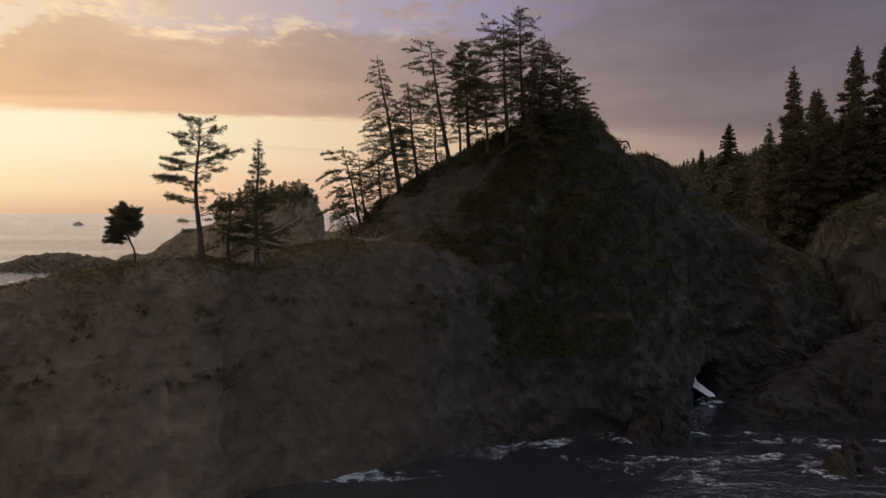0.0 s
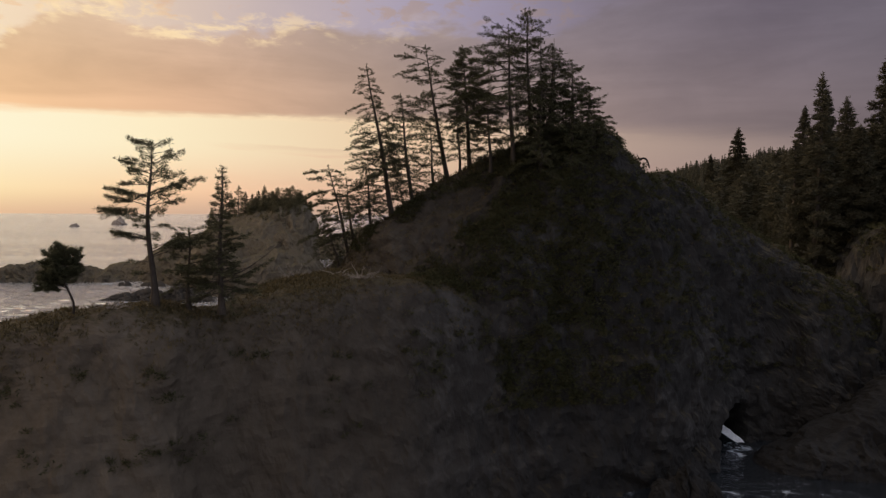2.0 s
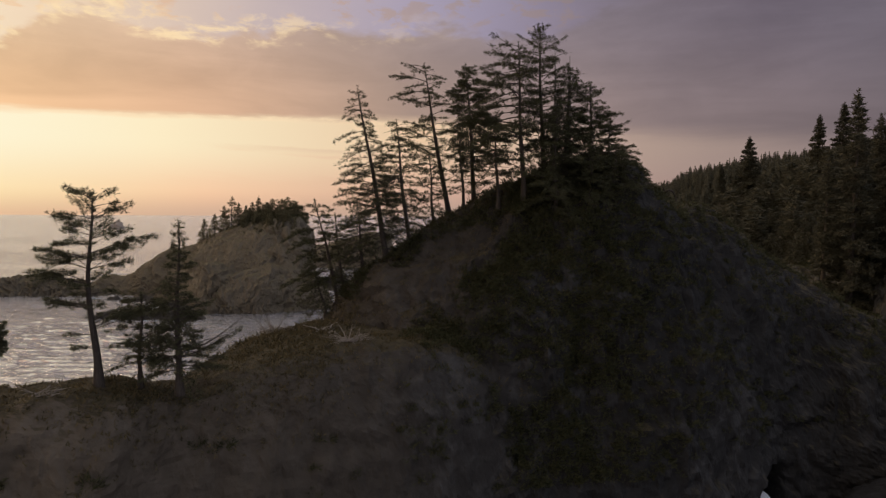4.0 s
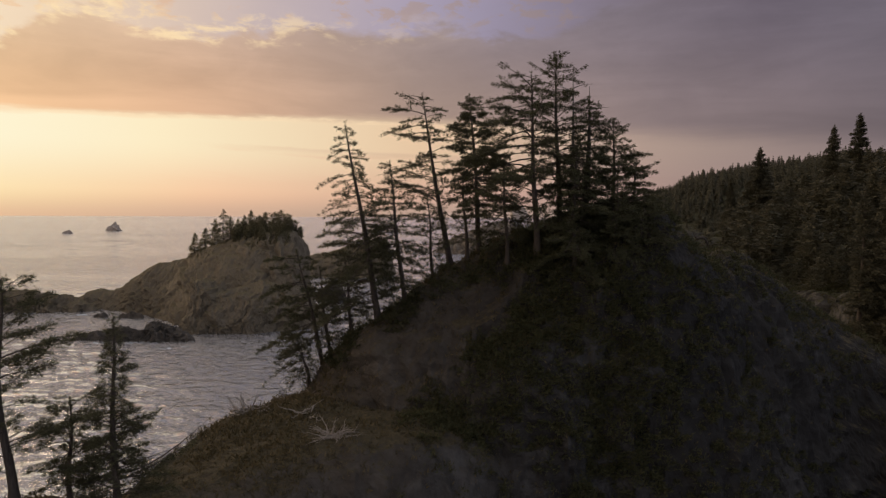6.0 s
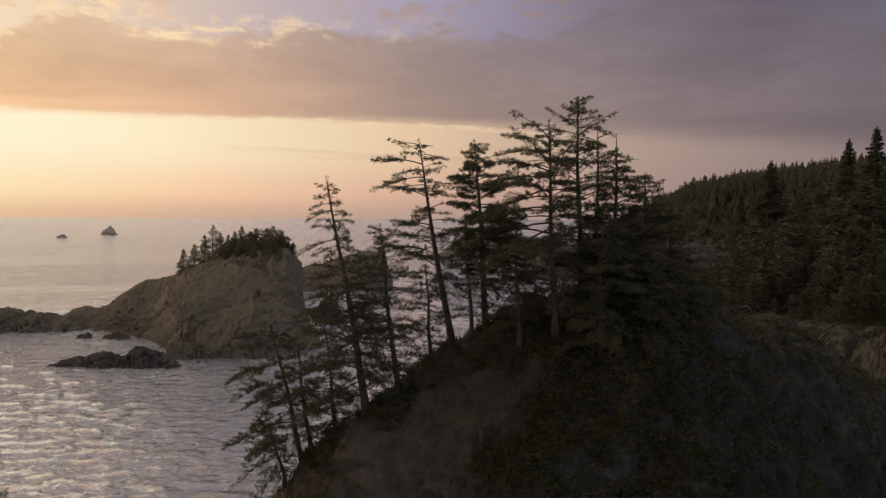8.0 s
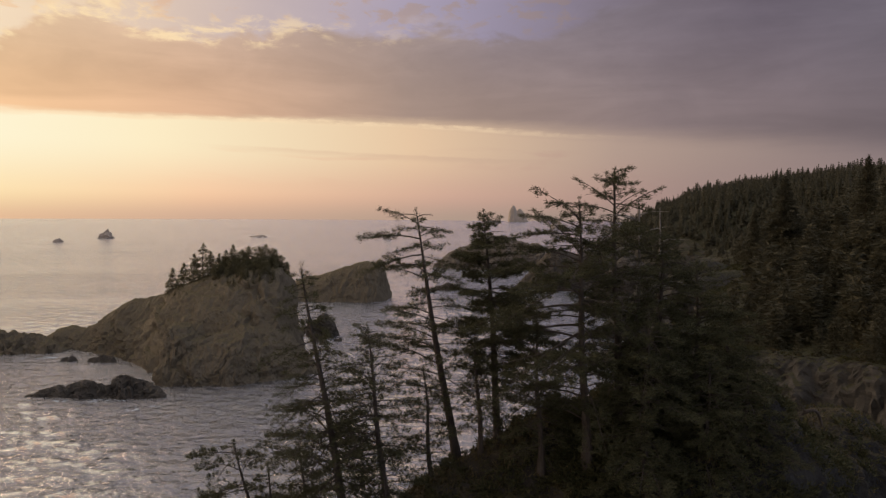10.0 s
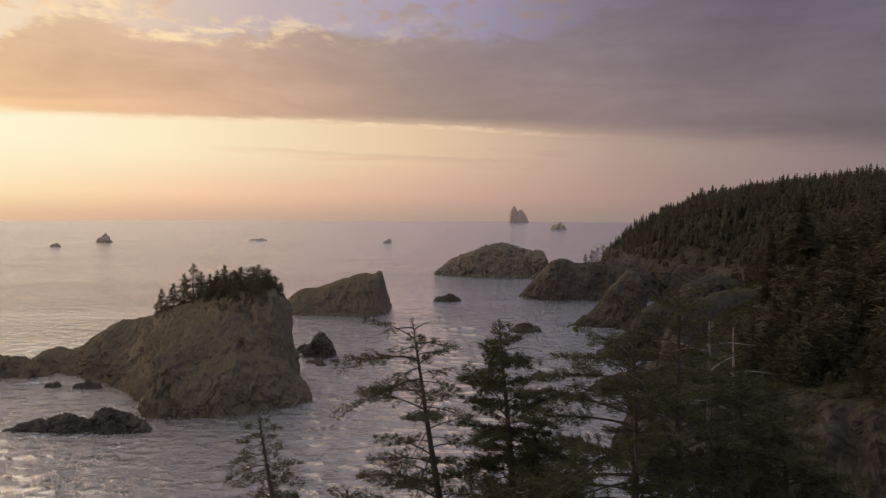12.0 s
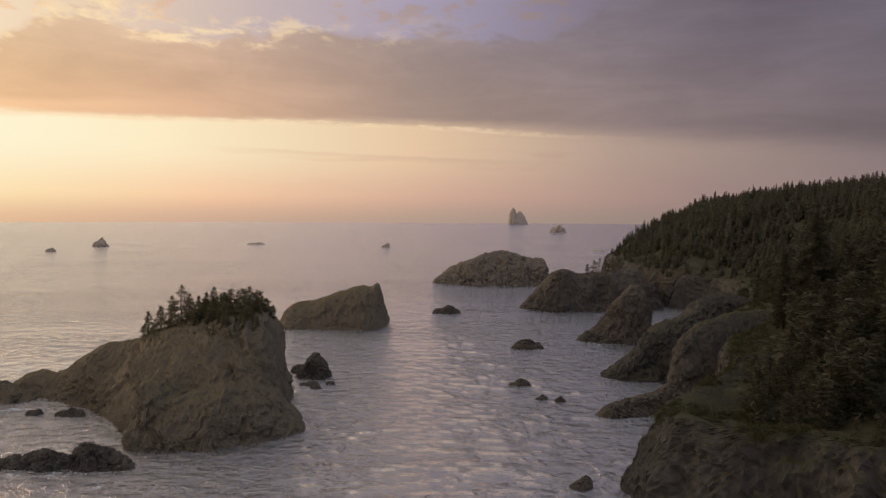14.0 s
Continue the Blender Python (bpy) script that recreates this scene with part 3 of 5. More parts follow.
shoulder = new("rock_shoulder", ridge_mesh("rock_shoulder", SHOULDER, STACK_ROCK, 240, 110, 1.5, 36, (0.0, -1.0), grain=6.0, jag=0.35))
shoulder.parent = main_islet
tagged(shoulder, "lower rock shoulder of a broad sea stack")
landform("sea_rock", [(-192, 262, -3, 4, 4, 2, 2), (-178, 262, 4.5, 7, 7, 2, 2), (-160, 262, 7.6, 8, 8, 2, 2), (-148, 263, 6.4, 8, 7, 2, 2), (-134, 262, 3.6, 6, 6, 2, 2), (-124, 262, -3, 4, 4, 2, 2)], STACK_ROCK, "low ragged brown rock joined to a sea stack", "sea rock", 180, 60, 1.6, 22, (0, -1), group="sea rocks", grain=5.0, jag=0.6)
landform("reef", [(-112, 209, -2, 3, 3, 2, 2), (-102, 210, 1.6, 3, 4, 2, 2), (-96, 211, 2.6, 4, 4, 2, 2), (-91, 210, 3.8, 4, 4, 2, 2), (-87, 210, 2.6, 4, 4, 1.8, 2), (-83.5, 211, 4.6, 5, 5, 1.6, 2), (-79, 211, 4.0, 5, 5, 1.6, 2), (-74, 210, 2.4, 4, 4, 1.8, 2), (-69, 209, -2, 3, 3, 2, 2)], REEF_ROCK, "low jagged dark reef awash beside a sea stack", "reef", 220, 80, 1.0, 23, (0, -1), foot=-2, grain=3.2, jag=0.9)
landform("rock_islet", [(-88, 404, -3, 6, 6, 2, 2), (-82, 404, 7, 14, 12, 3, 3), (-66, 404, 13.5, 18, 16, 4, 3), (-51, 404, 18.4, 18, 18, 5, 3), (-36, 404, 19.8, 17, 18, 6, 4), (-31, 404, 18.5, 14, 14, 6, 4), (-27.5, 404, -3, 8, 8, 4, 4)], STACK_ROCK, "flat-topped brown rock islet with a sheer end", "sea stack", 180, 80, 1.5, 24, (0, -1), grain=10.0, jag=0.25)
landform("rock_islet", [(-8, 622, -3, 6, 6, 2, 2), (10, 620, 12.5, 18, 14, 2, 2), (31, 618, 22, 24, 20, 2, 2), (60, 616, 28, 26, 24, 2, 2), (80, 614, 22, 24, 20, 2.4, 2), (92, 612, 16.5, 16, 16, 3, 2), (98, 611, -3, 8, 8, 3, 2)], FAR_ROCK, "rounded dome-shaped islet, its rock coloured paler for haze", "sea stack", 220, 80, 2.6, 25, (0, -1), grain=9.0, jag=0.5)
landform("sea_rock", [(-53, 293, -2, 2, 2, 2, 2), (-50, 293, 4, 4, 4, 2, 2), (-46, 293, 8.6, 5, 5, 2, 2), (-41.5, 293, 6, 5, 4, 2, 2), (-38, 294, -2, 2, 2, 2, 2)], REEF_ROCK, "steep dark fang of rock in the sea", "sea rock", 90, 60, 1.2, 26, (0, -1), foot=-2, group="sea rocks", grain=4.0, jag=0.6)
CAPE = [(50, 468, -3, 4, 4, 2, 2), (56, 468, 5, 8, 8, 2, 2), (63, 469, 13, 12, 14, 3, 2), (70, 470, 21, 16, 18, 5, 2), (94, 472, 21.5, 18, 22, 5, 2), (112, 472, 24, 19, 24, 5, 2), (128, 474, 24, 18, 24, 4, 2), (140, 476, 12, 16, 20, 3, 2), (148, 478, -3, 8, 8, 2, 2)]
landform("cape", CAPE, REEF_ROCK, "blunt rocky cape of brown cliffs below the woods", "cape", 200, 80, 1.8, 27, (0, -1), kind="structure", grain=8.0, jag=0.3)
landform("rock_islet", [(63, 364, -3, 3, 3, 2, 2), (70, 363, 3.5, 6, 6, 2, 2), (76, 362, 7, 8, 8, 2, 2), (81, 362, 16, 9, 9, 2.6, 2), (87, 361, 23, 9, 9, 2.6, 2), (94, 361, 26, 9, 9, 3, 2), (98, 361, 17, 8, 8, 3, 2), (101, 361, -3, 5, 5, 3, 2)], REEF_ROCK, "steep brown rock tower standing off the wooded shore", "sea stack", 140, 80, 1.5, 28, (0, -1), grain=6.0, jag=0.4)
landform("headland", [(58, 294, -3, 4, 4, 2, 2), (64, 294, 3.5, 6, 8, 2, 2), (72, 295, 10, 9, 9, 2, 2), (78, 296, 17, 10, 10, 2.4, 2), (90, 299, 22, 12, 12, 2.4, 2), (100, 301, 29, 13, 12, 2.4, 2), (112, 303, 30, 14, 14, 2.4, 2), (126, 306, 24, 14, 14, 2, 2)], CLIFF_ROCK, "sloping dark rock point running into the sea", "headland", 200, 90, 1.7, 29, (0, -1), kind="structure", grain=6.0, jag=0.35)
landform("headland", [(72, 263, -3, 3, 3, 3, 2), (74.5, 263, 13, 7, 6, 4, 2), (80, 264, 22, 10, 9, 3.4, 2), (90, 265, 27, 12, 12, 3, 2), (104, 268, 29, 14, 14, 2.4, 2), (122, 272, 26, 14, 14, 2, 2)], CLIFF_ROCK, "rounded dark rock bluff above a low spit", "headland", 180, 90, 1.3, 30, (0, -1), kind="structure", grain=7.0, jag=0.3)
landform("headland", [(44, 248, -2, 2, 2, 2, 2), (50, 249, 2.6, 4, 4, 2, 2), (58, 252, 4, 5, 5, 2, 2), (68, 257, 5.5, 6, 6, 2, 2), (80, 262, 8, 7, 7, 2, 2)], REEF_ROCK, "low dark spit of wet rock", "headland", 180, 60, 1.2, 31, None, foot=-2, kind="structure", grain=3.5, jag=0.6)


def boulder(x, y, wide, deep, high, seed, mat=None, label="low dark rock awash in the sea", name="sea_rock", jag=0.8):
    rng = np.random.default_rng(seed)
    steps = np.array([-0.5, -0.32, -0.14, 0.04, 0.22, 0.36, 0.5])
    tall = np.array([0, 0.5, 0.75, 1.0, 0.8, 0.5, 0]) * rng.uniform(0.65, 1.1, 7)
    reach = np.array([0.2, 0.4, 0.5, 0.5, 0.5, 0.4, 0.2]) * rng.uniform(0.75, 1.2, 7) * deep
    rows = [(x + wide * s, y + rng.normal() * deep * 0.08, -1.2 if k in (0, 6) else high * tall[k], reach[k], reach[k] * 0.9, 1.7, 1.7) for k, s in enumerate(steps)]
    return landform(name, rows, mat or REEF_ROCK, label, "sea rock", 64, 36, min(wide * 0.5, high) * 0.22, seed, (0, -1), foot=-1.2, group="sea rocks", grain=max(wide * 0.16, high * 0.5), jag=jag)


boulder(4.6, 444, 20, 9, 5, 41)
boulder(39.5, 344, 17, 8, 4.2, 42)
boulder(28, 282, 10, 5, 2.4, 43)
boulder(33, 265, 5, 3, 1.6, 44)
boulder(38.5, 262.5, 4, 3, 1.8, 45)
boulder(31, 199, 6.5, 4.5, 2.8, 46)
boulder(-119, 248, 6, 4, 2.0, 47)
boulder(-108, 247, 11, 5, 2.2, 48)
boulder(-45, 281, 9, 4, 1.6, 49)
boulder(-42, 277, 5, 3, 1.2, 50)
boulder(-38, 283, 4, 3, 1.2, 51)
boulder(-52, 300, 9, 6, 4.2, 52)
boulder(24.5, 71.5, 8, 5, 4.0, 53, DARK_FOOT_ROCK, label="dark boulder in white surf below the cliff")
boulder(41, 63.5, 6, 4, 3.2, 54, DARK_FOOT_ROCK, label="dark boulder in white surf below the cliff")
boulder(66, 462, 14, 6, 2.0, 55)
# far rocks in the pale colour that stands for distance haze
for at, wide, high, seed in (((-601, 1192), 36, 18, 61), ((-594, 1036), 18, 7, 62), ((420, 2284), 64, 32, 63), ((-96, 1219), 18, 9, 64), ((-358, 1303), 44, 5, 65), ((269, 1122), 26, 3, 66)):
    boulder(*at, wide, wide * 0.5, high, seed, HAZED_ROCK, "small distant rock on the hazy sea", jag=0.1)
landform("rock_islet", [(466, 4300, -3, 20, 20, 2, 2), (474, 4300, 62, 30, 30, 3, 3), (487, 4300, 98, 30, 30, 3, 3), (500, 4300, 110, 35, 30, 3, 3), (513, 4300, 92, 35, 30, 3, 3), (522, 4300, 72, 35, 30, 3, 3), (534, 4300, 86, 35, 30, 3, 3), (552, 4300, 82, 35, 30, 3, 3), (575, 4300, 52, 30, 30, 3, 3), (604, 4300, -3, 20, 20, 2, 2)], HAZED_ROCK, "far twin-peaked sea stack on the horizon", "sea stack", 90, 30, 3, 33, (0, -1), grain=30.0)


# ---- trees ----
def tube(path, radii, sides):
    """Vertices and triangles of a tapering round limb along a path."""
    path, radii = np.asarray(path, float), np.asarray(radii, float)
    ahead = np.gradient(path, axis=0)
    ahead /= np.linalg.norm(ahead, axis=1, keepdims=True) + 1e-9
    ref = np.where(np.abs(ahead[:, 2:3]) > 0.8, (1.0, 0.0, 0.0), (0.0, 0.0, 1.0))
    u = np.cross(ahead, ref)
    u /= np.linalg.norm(u, axis=1, keepdims=True) + 1e-9
    v = np.cross(ahead, u)
    a = np.linspace(0, 2 * np.pi, sides, endpoint=False)
    ring = path[:, None] + radii[:, None, None] * (np.cos(a)[None, :, None] * u[:, None] + np.sin(a)[None, :, None] * v[:, None])
    k = len(path)
    i, j = np.meshgrid(np.arange(k - 1), np.arange(sides), indexing="ij")
    a0, a1 = (i * sides + j).ravel(), (i * sides + (j + 1) % sides).ravel()
    return ring.reshape(-1, 3), np.concatenate([np.stack([a0, a1, a1 + sides], 1), np.stack([a0, a1 + sides, a0 + sides], 1)])


def join(pieces):
    verts, faces, at = [], [], 0
    for v, f in pieces:
        verts.append(v)
        faces.append(f + at)
        at += len(v)
    return np.concatenate(verts), np.concatenate(faces)


def leaves(rng, spots, ways, per, size, spread=0.9, lift=0.25, slim=0.17):
    """Sprays of needles: slim triangles that fan out round each spot along its twig."""
    spots, ways = np.repeat(spots, per, 0), np.repeat(ways, per, 0)
    k = len(spots)
    way = ways + spread * rng.normal(size=(k, 3)) * (1, 1, 0.55) + (0, 0, lift)
    way /= np.linalg.norm(way, axis=1, keepdims=True) + 1e-9
    wide = np.cross(way, rng.normal(size=(k, 3)))
    wide /= np.linalg.norm(wide, axis=1, keepdims=True) + 1e-9
    length = size * rng.uniform(0.6, 1.4, (k, 1))
    foot = spots + rng.normal(size=(k, 3)) * size * 0.35
    half = wide * length * slim
    v = np.stack([foot - half, foot + half, foot + way * length], 1).reshape(-1, 3)
    return v, np.arange(3 * k).reshape(-1, 3)


def part(name, verts, faces, mat, parent, label="", smooth=True):
    ob = new(name, fill_mesh(name, verts, faces, mat, smooth))
    ob.parent = parent
    return tagged(ob, label)


def conifer(name, base, top, seed, reach, label, count=60, first=0.15, rise=(0.1, 0.5), droop=0.35, lean=(0.0, 0.0), per=7, size=0.22, gap=0.22, thick=1.0, bare=0.12, wander=0.25, mat=None, group="", twig=0.3, jitter=0.45, lift=0.25, clear=0.22, ragged=0.12, fine=True, boughs=()):
    """A wind-shaped conifer. reach: limb length by height (0 to 1); lean: how much longer limbs grow towards x and y; rise: limb pitch at the foot and at the top."""
    rng = np.random.default_rng(seed)
    base, top = np.array(base, float), np.array(top, float)
    h = np.linalg.norm(top - base)
    s = np.linspace(0, 1, 22)
    sway = np.stack([wander * np.sin(s * rng.uniform(3, 6) + rng.uniform(0, 6)) * s * (1 - s) * 2 for _ in range(2)] + [0 * s], 1)
    local = (top - base) * s[:, None] + sway
    local[0, 2] -= 0.8
    thing = new(name)
    thing.location = base
    tagged(thing, label, "tree", group)
    radius = thick * (0.06 + 0.0135 * h) * (1 - s) ** 0.85 + 0.018
    radius[:2] *= (1.6, 1.15)
    part("trunk", *tube(local, radius, 9), BARK, thing)
    at, len_at = np.array(reach, float).T
    limbs, spots, ways = [], [], []
    count = int(count * (1.25 if fine else 1.0))
    for k in range(count + len(boughs)):
        t = first + (0.985 - first) * min(1, (k + rng.uniform()) / count) ** 0.92
        turn = k * 2.4 + rng.uniform(-0.6, 0.6)
        out = np.array([math.cos(turn), math.sin(turn), 0.0])
        long = np.interp(t, at, len_at) * rng.uniform(1 - jitter, 1 + jitter * 0.45) * max(0.25, 1 + lean[0] * out[0] + lean[1] * out[1])
        start = np.array([np.interp(t, s, local[:, c]) for c in range(3)])
        pitch = rise[0] + (rise[1] - rise[0]) * t + rng.normal() * 0.27
        sag = droop
        if k >= count:
            t, turn, long, pitch, sag = boughs[k - count]
            out = np.array([math.cos(turn), math.sin(turn), 0.0])
            start = np.array([np.interp(t, s, local[:, c]) for c in range(3)])
        u = np.linspace(0, 1, 7)
        bend = rng.normal() * 0.12
        side = np.array([-out[1], out[0], 0.0])
        path = start + out * (long * u)[:, None] + side * (bend * long * u**2)[:, None]
        path[:, 2] += long * (pitch * u - 1.35 * sag * u**2 + 0.4 * sag * u**3)
        r = (0.01 + 0.0085 * long) * (1 - u) ** 0.8 + 0.006
        bough = [tube(path, r, 5)]
        leafless = rng.uniform() < bare
        for q in np.arange(clear * long + 0.1, long, gap):
            f = q / long
            if rng.uniform() < ragged:
                continue
            spot = np.array([np.interp(f, u, path[:, c]) for c in range(3)])
            for hand in (-1, 1):
                go = 0.55 * out + hand * side * rng.uniform(0.5, 1.1) + (0, 0, rng.uniform(-0.3, 0.25))
                reach_out = (0.12 + twig * long * (1 - f) ** 0.7 * min(1, f * 2.4)) * rng.uniform(0.5, 1.15)
                if fine and reach_out > 0.42:
                    tip = spot + go * reach_out * (0.8 if leafless else 1.0)
                    bough.append(tube(np.array([spot, 0.5 * (spot + tip) + rng.normal(size=3) * 0.04, tip]), np.array([0.011, 0.008, 0.003]), 3))
                if leafless:
                    continue
                steps = max(1, int(reach_out / (gap * 1.1)))
                for w in range(1, steps + 1):
                    spots.append(spot + go * reach_out * w / steps)
                    ways.append(go)
        limbs.append(join(bough))
    if fine:
        for v, f in limbs:
            part("limb", v, f, BARK, thing)
    else:
        tagged(part("boughwork", *join(limbs), BARK, thing), kind="stuff")
    # the leader's own tuft
    tip = np.linspace(0.9, 1.0, 6)
    spots += [np.array([np.interp(t, s, local[:, c]) for c in range(3)]) for t in tip]
    ways += [np.array([0, 0, 1.0])] * len(tip)
    part("crown", *leaves(rng, np.array(spots), np.array(ways), int(per * (2.6 if fine else 1.0)), size * (0.8 if fine else 1.0), lift=lift, slim=0.09 if fine else 0.17), mat or NEEDLES, thing, smooth=False)
    return thing


TALL = "tall wind-shaped spruce with sparse layered limbs on the headland"
ON_HILL = "trees on the headland"
conifer("spruce_tree", (1.0, 86.2, 32.0), (-1.8, 87.3, 48.3), 11, [(0.0, 0.8), (0.25, 2.6), (0.5, 4.2), (0.72, 3.6), (0.9, 2.9), (0.97, 2.2), (1.0, 1.2)], TALL, 48, 0.2, (0.05, 0.35), 0.3, (-0.3, 0.0), per=8, group=ON_HILL, twig=0.33, clear=0.3)
conifer("spruce_tree", (3.6, 85.6, 33.0), (2.6, 87.2, 48.2), 12, [(0.0, 0.4), (0.25, 1.2), (0.42, 2.9), (0.6, 3.1), (0.78, 2.4), (0.9, 1.4), (1.0, 0.3)], "upright full spruce with dense tiers on the headland", 84, 0.24, (0.1, 0.4), 0.3, (0.0, 0.0), per=11, jitter=0.55, gap=0.18, group=ON_HILL, twig=0.4, bare=0.05, boughs=((0.5, 0.05, 4.4, 0.0, 0.1), (0.46, -0.4, 3.8, 0.05, 0.1), (0.55, 3.2, 3.8, 0.0, 0.2), (0.4, 0.3, 3.4, -0.05, 0.2)))
conifer("spruce_tree", (-5.2, 82.0, 27.6), (-8.3, 82.8, 45.0), 13, [(0.0, 3.6), (0.3, 4.4), (0.55, 3.6), (0.75, 2.4), (0.88, 1.6), (1.0, 0.3)], "leaning spruce with a thin bare leader on the headland", 84, 0.08, (0.0, 0.3), 0.42, (-0.2, 0.0), per=8, group=ON_HILL, bare=0.15)
conifer("spruce_tree", (-3.0, 82.6, 29.0), (-4.4, 82.4, 41.6), 14, [(0.0, 2.4), (0.25, 3.6), (0.5, 3.6), (0.75, 2.8), (0.92, 1.7), (1.0, 0.5)], TALL, 74, 0.06, (0.0, 0.45), 0.35, (-0.1, 0.0), per=8, group=ON_HILL)
conifer("spruce_tree", (-10.4, 84.4, 23.0), (-13.0, 84.9, 33.8), 15, [(0.0, 2.2), (0.2, 3.2), (0.45, 2.8), (0.75, 2.6), (0.92, 2.2), (1.0, 1.0)], "stooped spruce leaning out over the headland's edge", 26, 0.2, (-0.1, 0.25), 0.45, (-0.45, -0.1), per=13, group=ON_HILL, clear=0.35, twig=0.45, bare=0.0, boughs=((0.93, 3.1, 3.0, 0.15, 0.25), (0.88, 0.2, 1.6, 0.3, 0.1), (0.74, 3.3, 4.0, 0.05, 0.5), (0.66, 0.1, 1.8, 0.2, 0.2), (0.55, 3.0, 3.6, -0.1, 0.45), (0.4, 3.3, 3.4, -0.15, 0.4), (0.34, 2.8, 3.0, -0.2, 0.3), (0.24, 3.2, 3.4, -0.2, 0.3)))
conifer("spruce_tree", (-9.8, 84.6, 23.4), (-10.9, 85.0, 32.4), 36, [(0.0, 1.2), (0.4, 1.8), (0.8, 1.6), (1.0, 0.6)], "slender spruce beside a stooped one", 34, 0.2, (-0.1, 0.3), 0.3, (-0.2, 0.0), group=ON_HILL)
conifer("spruce_tree", (8.2, 81.2, 34.2), (7.4, 81.0, 48.9), 16, [(0.0, 3.4), (0.3, 4.8), (0.55, 4.4), (0.8, 3.8), (0.93, 2.4), (1.0, 0.5)], TALL, 66, 0.12, (0.05, 0.35), 0.32, (-0.35, 0.0), per=9, group=ON_HILL, clear=0.28)
conifer("spruce_tree", (10.2, 82.2, 35.6), (9.6, 82.0, 50.6), 17, [(0.0, 3.2), (0.3, 3.6), (0.6, 3.2), (0.8, 2.7), (0.92, 2.0), (1.0, 0.7)], "tallest spruce of the headland, its flat top open to the wind", 70, 0.2, (0.1, 0.5), 0.3, (0.1, 0.0), per=9, group=ON_HILL)
conifer("spruce_tree", (12.4, 82.4, 35.6), (12.6, 82.6, 47.2), 18, [(0.0, 3.8), (0.3, 3.6), (0.6, 2.7), (0.85, 1.8), (1.0, 0.4)], "dense dark spruce with tiers down to the ground", 92, 0.04, (-0.05, 0.3), 0.3, per=9, jitter=0.62, gap=0.18, group=ON_HILL)
conifer("spruce_tree", (15.0, 83.0, 36.4), (14.9, 83.2, 45.4), 19, [(0.0, 3.6), (0.3, 3.3), (0.6, 2.5), (0.85, 1.5), (1.0, 0.3)], "dense dark spruce with tiers down to the ground", 76, 0.03, (0.0, 0.35), 0.3, (0.1, 0.0), per=9, jitter=0.62, gap=0.18, group=ON_HILL)
conifer("spruce_tree", (17.0, 83.4, 36.6), (17.0, 83.4, 42.0), 20, [(0.0, 2.6), (0.3, 2.4), (0.6, 1.8), (0.85, 1.1), (1.0, 0.3)], "low bushy spruce at the end of a group", 54, 0.02, (-0.05, 0.35), 0.3, (0.3, 0.0), per=9, jitter=0.62, gap=0.18, group=ON_HILL)
conifer("spruce_tree", (11.0, 79.6, 32.6), (11.0, 79.8, 43.0), 35, [(0.0, 3.4), (0.3, 3.3), (0.6, 2.4), (0.85, 1.5), (1.0, 0.3)], "dense dark spruce with tiers down to the ground", 100, 0.03, (-0.1, 0.2), 0.3, per=9, gap=0.19, group=ON_HILL)
conifer("spruce_tree", (14.4, 80.2, 33.0), (14.6, 80.4, 40.6), 37, [(0.0, 3.2), (0.3, 3.0), (0.6, 2.2), (0.85, 1.3), (1.0, 0.3)], "dense dark spruce with tiers down to the ground", 84, 0.03, (-0.15, 0.2), 0.3, (0.1, 0.0), per=9, gap=0.19, group=ON_HILL)
conifer("spruce_tree", (16.8, 80.6, 33.4), (16.9, 80.8, 39.4), 39, [(0.0, 2.4), (0.3, 2.5), (0.6, 1.9), (0.85, 1.1), (1.0, 0.3)], "dense dark spruce with tiers down to the ground", 56, 0.03, (-0.15, 0.2), 0.3, (0.2, 0.0), per=8, gap=0.2, jitter=0.6, group=ON_HILL)
conifer("spruce_tree", (-0.6, 84.6, 31.2), (-1.2, 84.6, 38.6), 21, [(0.0, 1.4), (0.4, 2.2), (0.8, 1.3), (1.0, 0.2)], "small slender spruce among taller ones", 46, 0.1, per=8, group=ON_HILL)
conifer("spruce_tree", (2.4, 85.0, 32.8), (2.0, 85.2, 41.0), 22, [(0.0, 0.8), (0.4, 1.9), (0.8, 1.2), (1.0, 0.2)], "small slender spruce among taller ones", 44, 0.2, per=8, group=ON_HILL)
conifer("spruce_tree", (-7.6, 82.8, 26.0), (-8.4, 82.6, 34.0), 23, [(0.0, 2.6), (0.4, 2.6), (0.8, 1.5), (1.0, 0.2)], "small ragged spruce on a steep edge", 56, 0.03, (-0.1, 0.2), 0.3, (-0.2, 0), per=8, group=ON_HILL)
conifer("spruce_tree", (5.8, 82.4, 33.6), (5.4, 82.4, 42.0), 24, [(0.0, 1.8), (0.4, 2.8), (0.8, 1.6), (1.0, 0.2)], "small ragged spruce beside taller ones", 60, 0.06, (0, 0.3), 0.3, (-0.2, 0), per=8, group=ON_HILL)
conifer("spruce_tree", (-11.6, 83.4, 22.6), (-12.6, 83.0, 26.6), 38, [(0.0, 1.8), (0.4, 2.2), (0.8, 1.2), (1.0, 0.3)], "stunted drooping spruce below a stooped one", 40, 0.05, (-0.1, 0.2), 0.6, (-0.4, -0.1), group=ON_HILL)
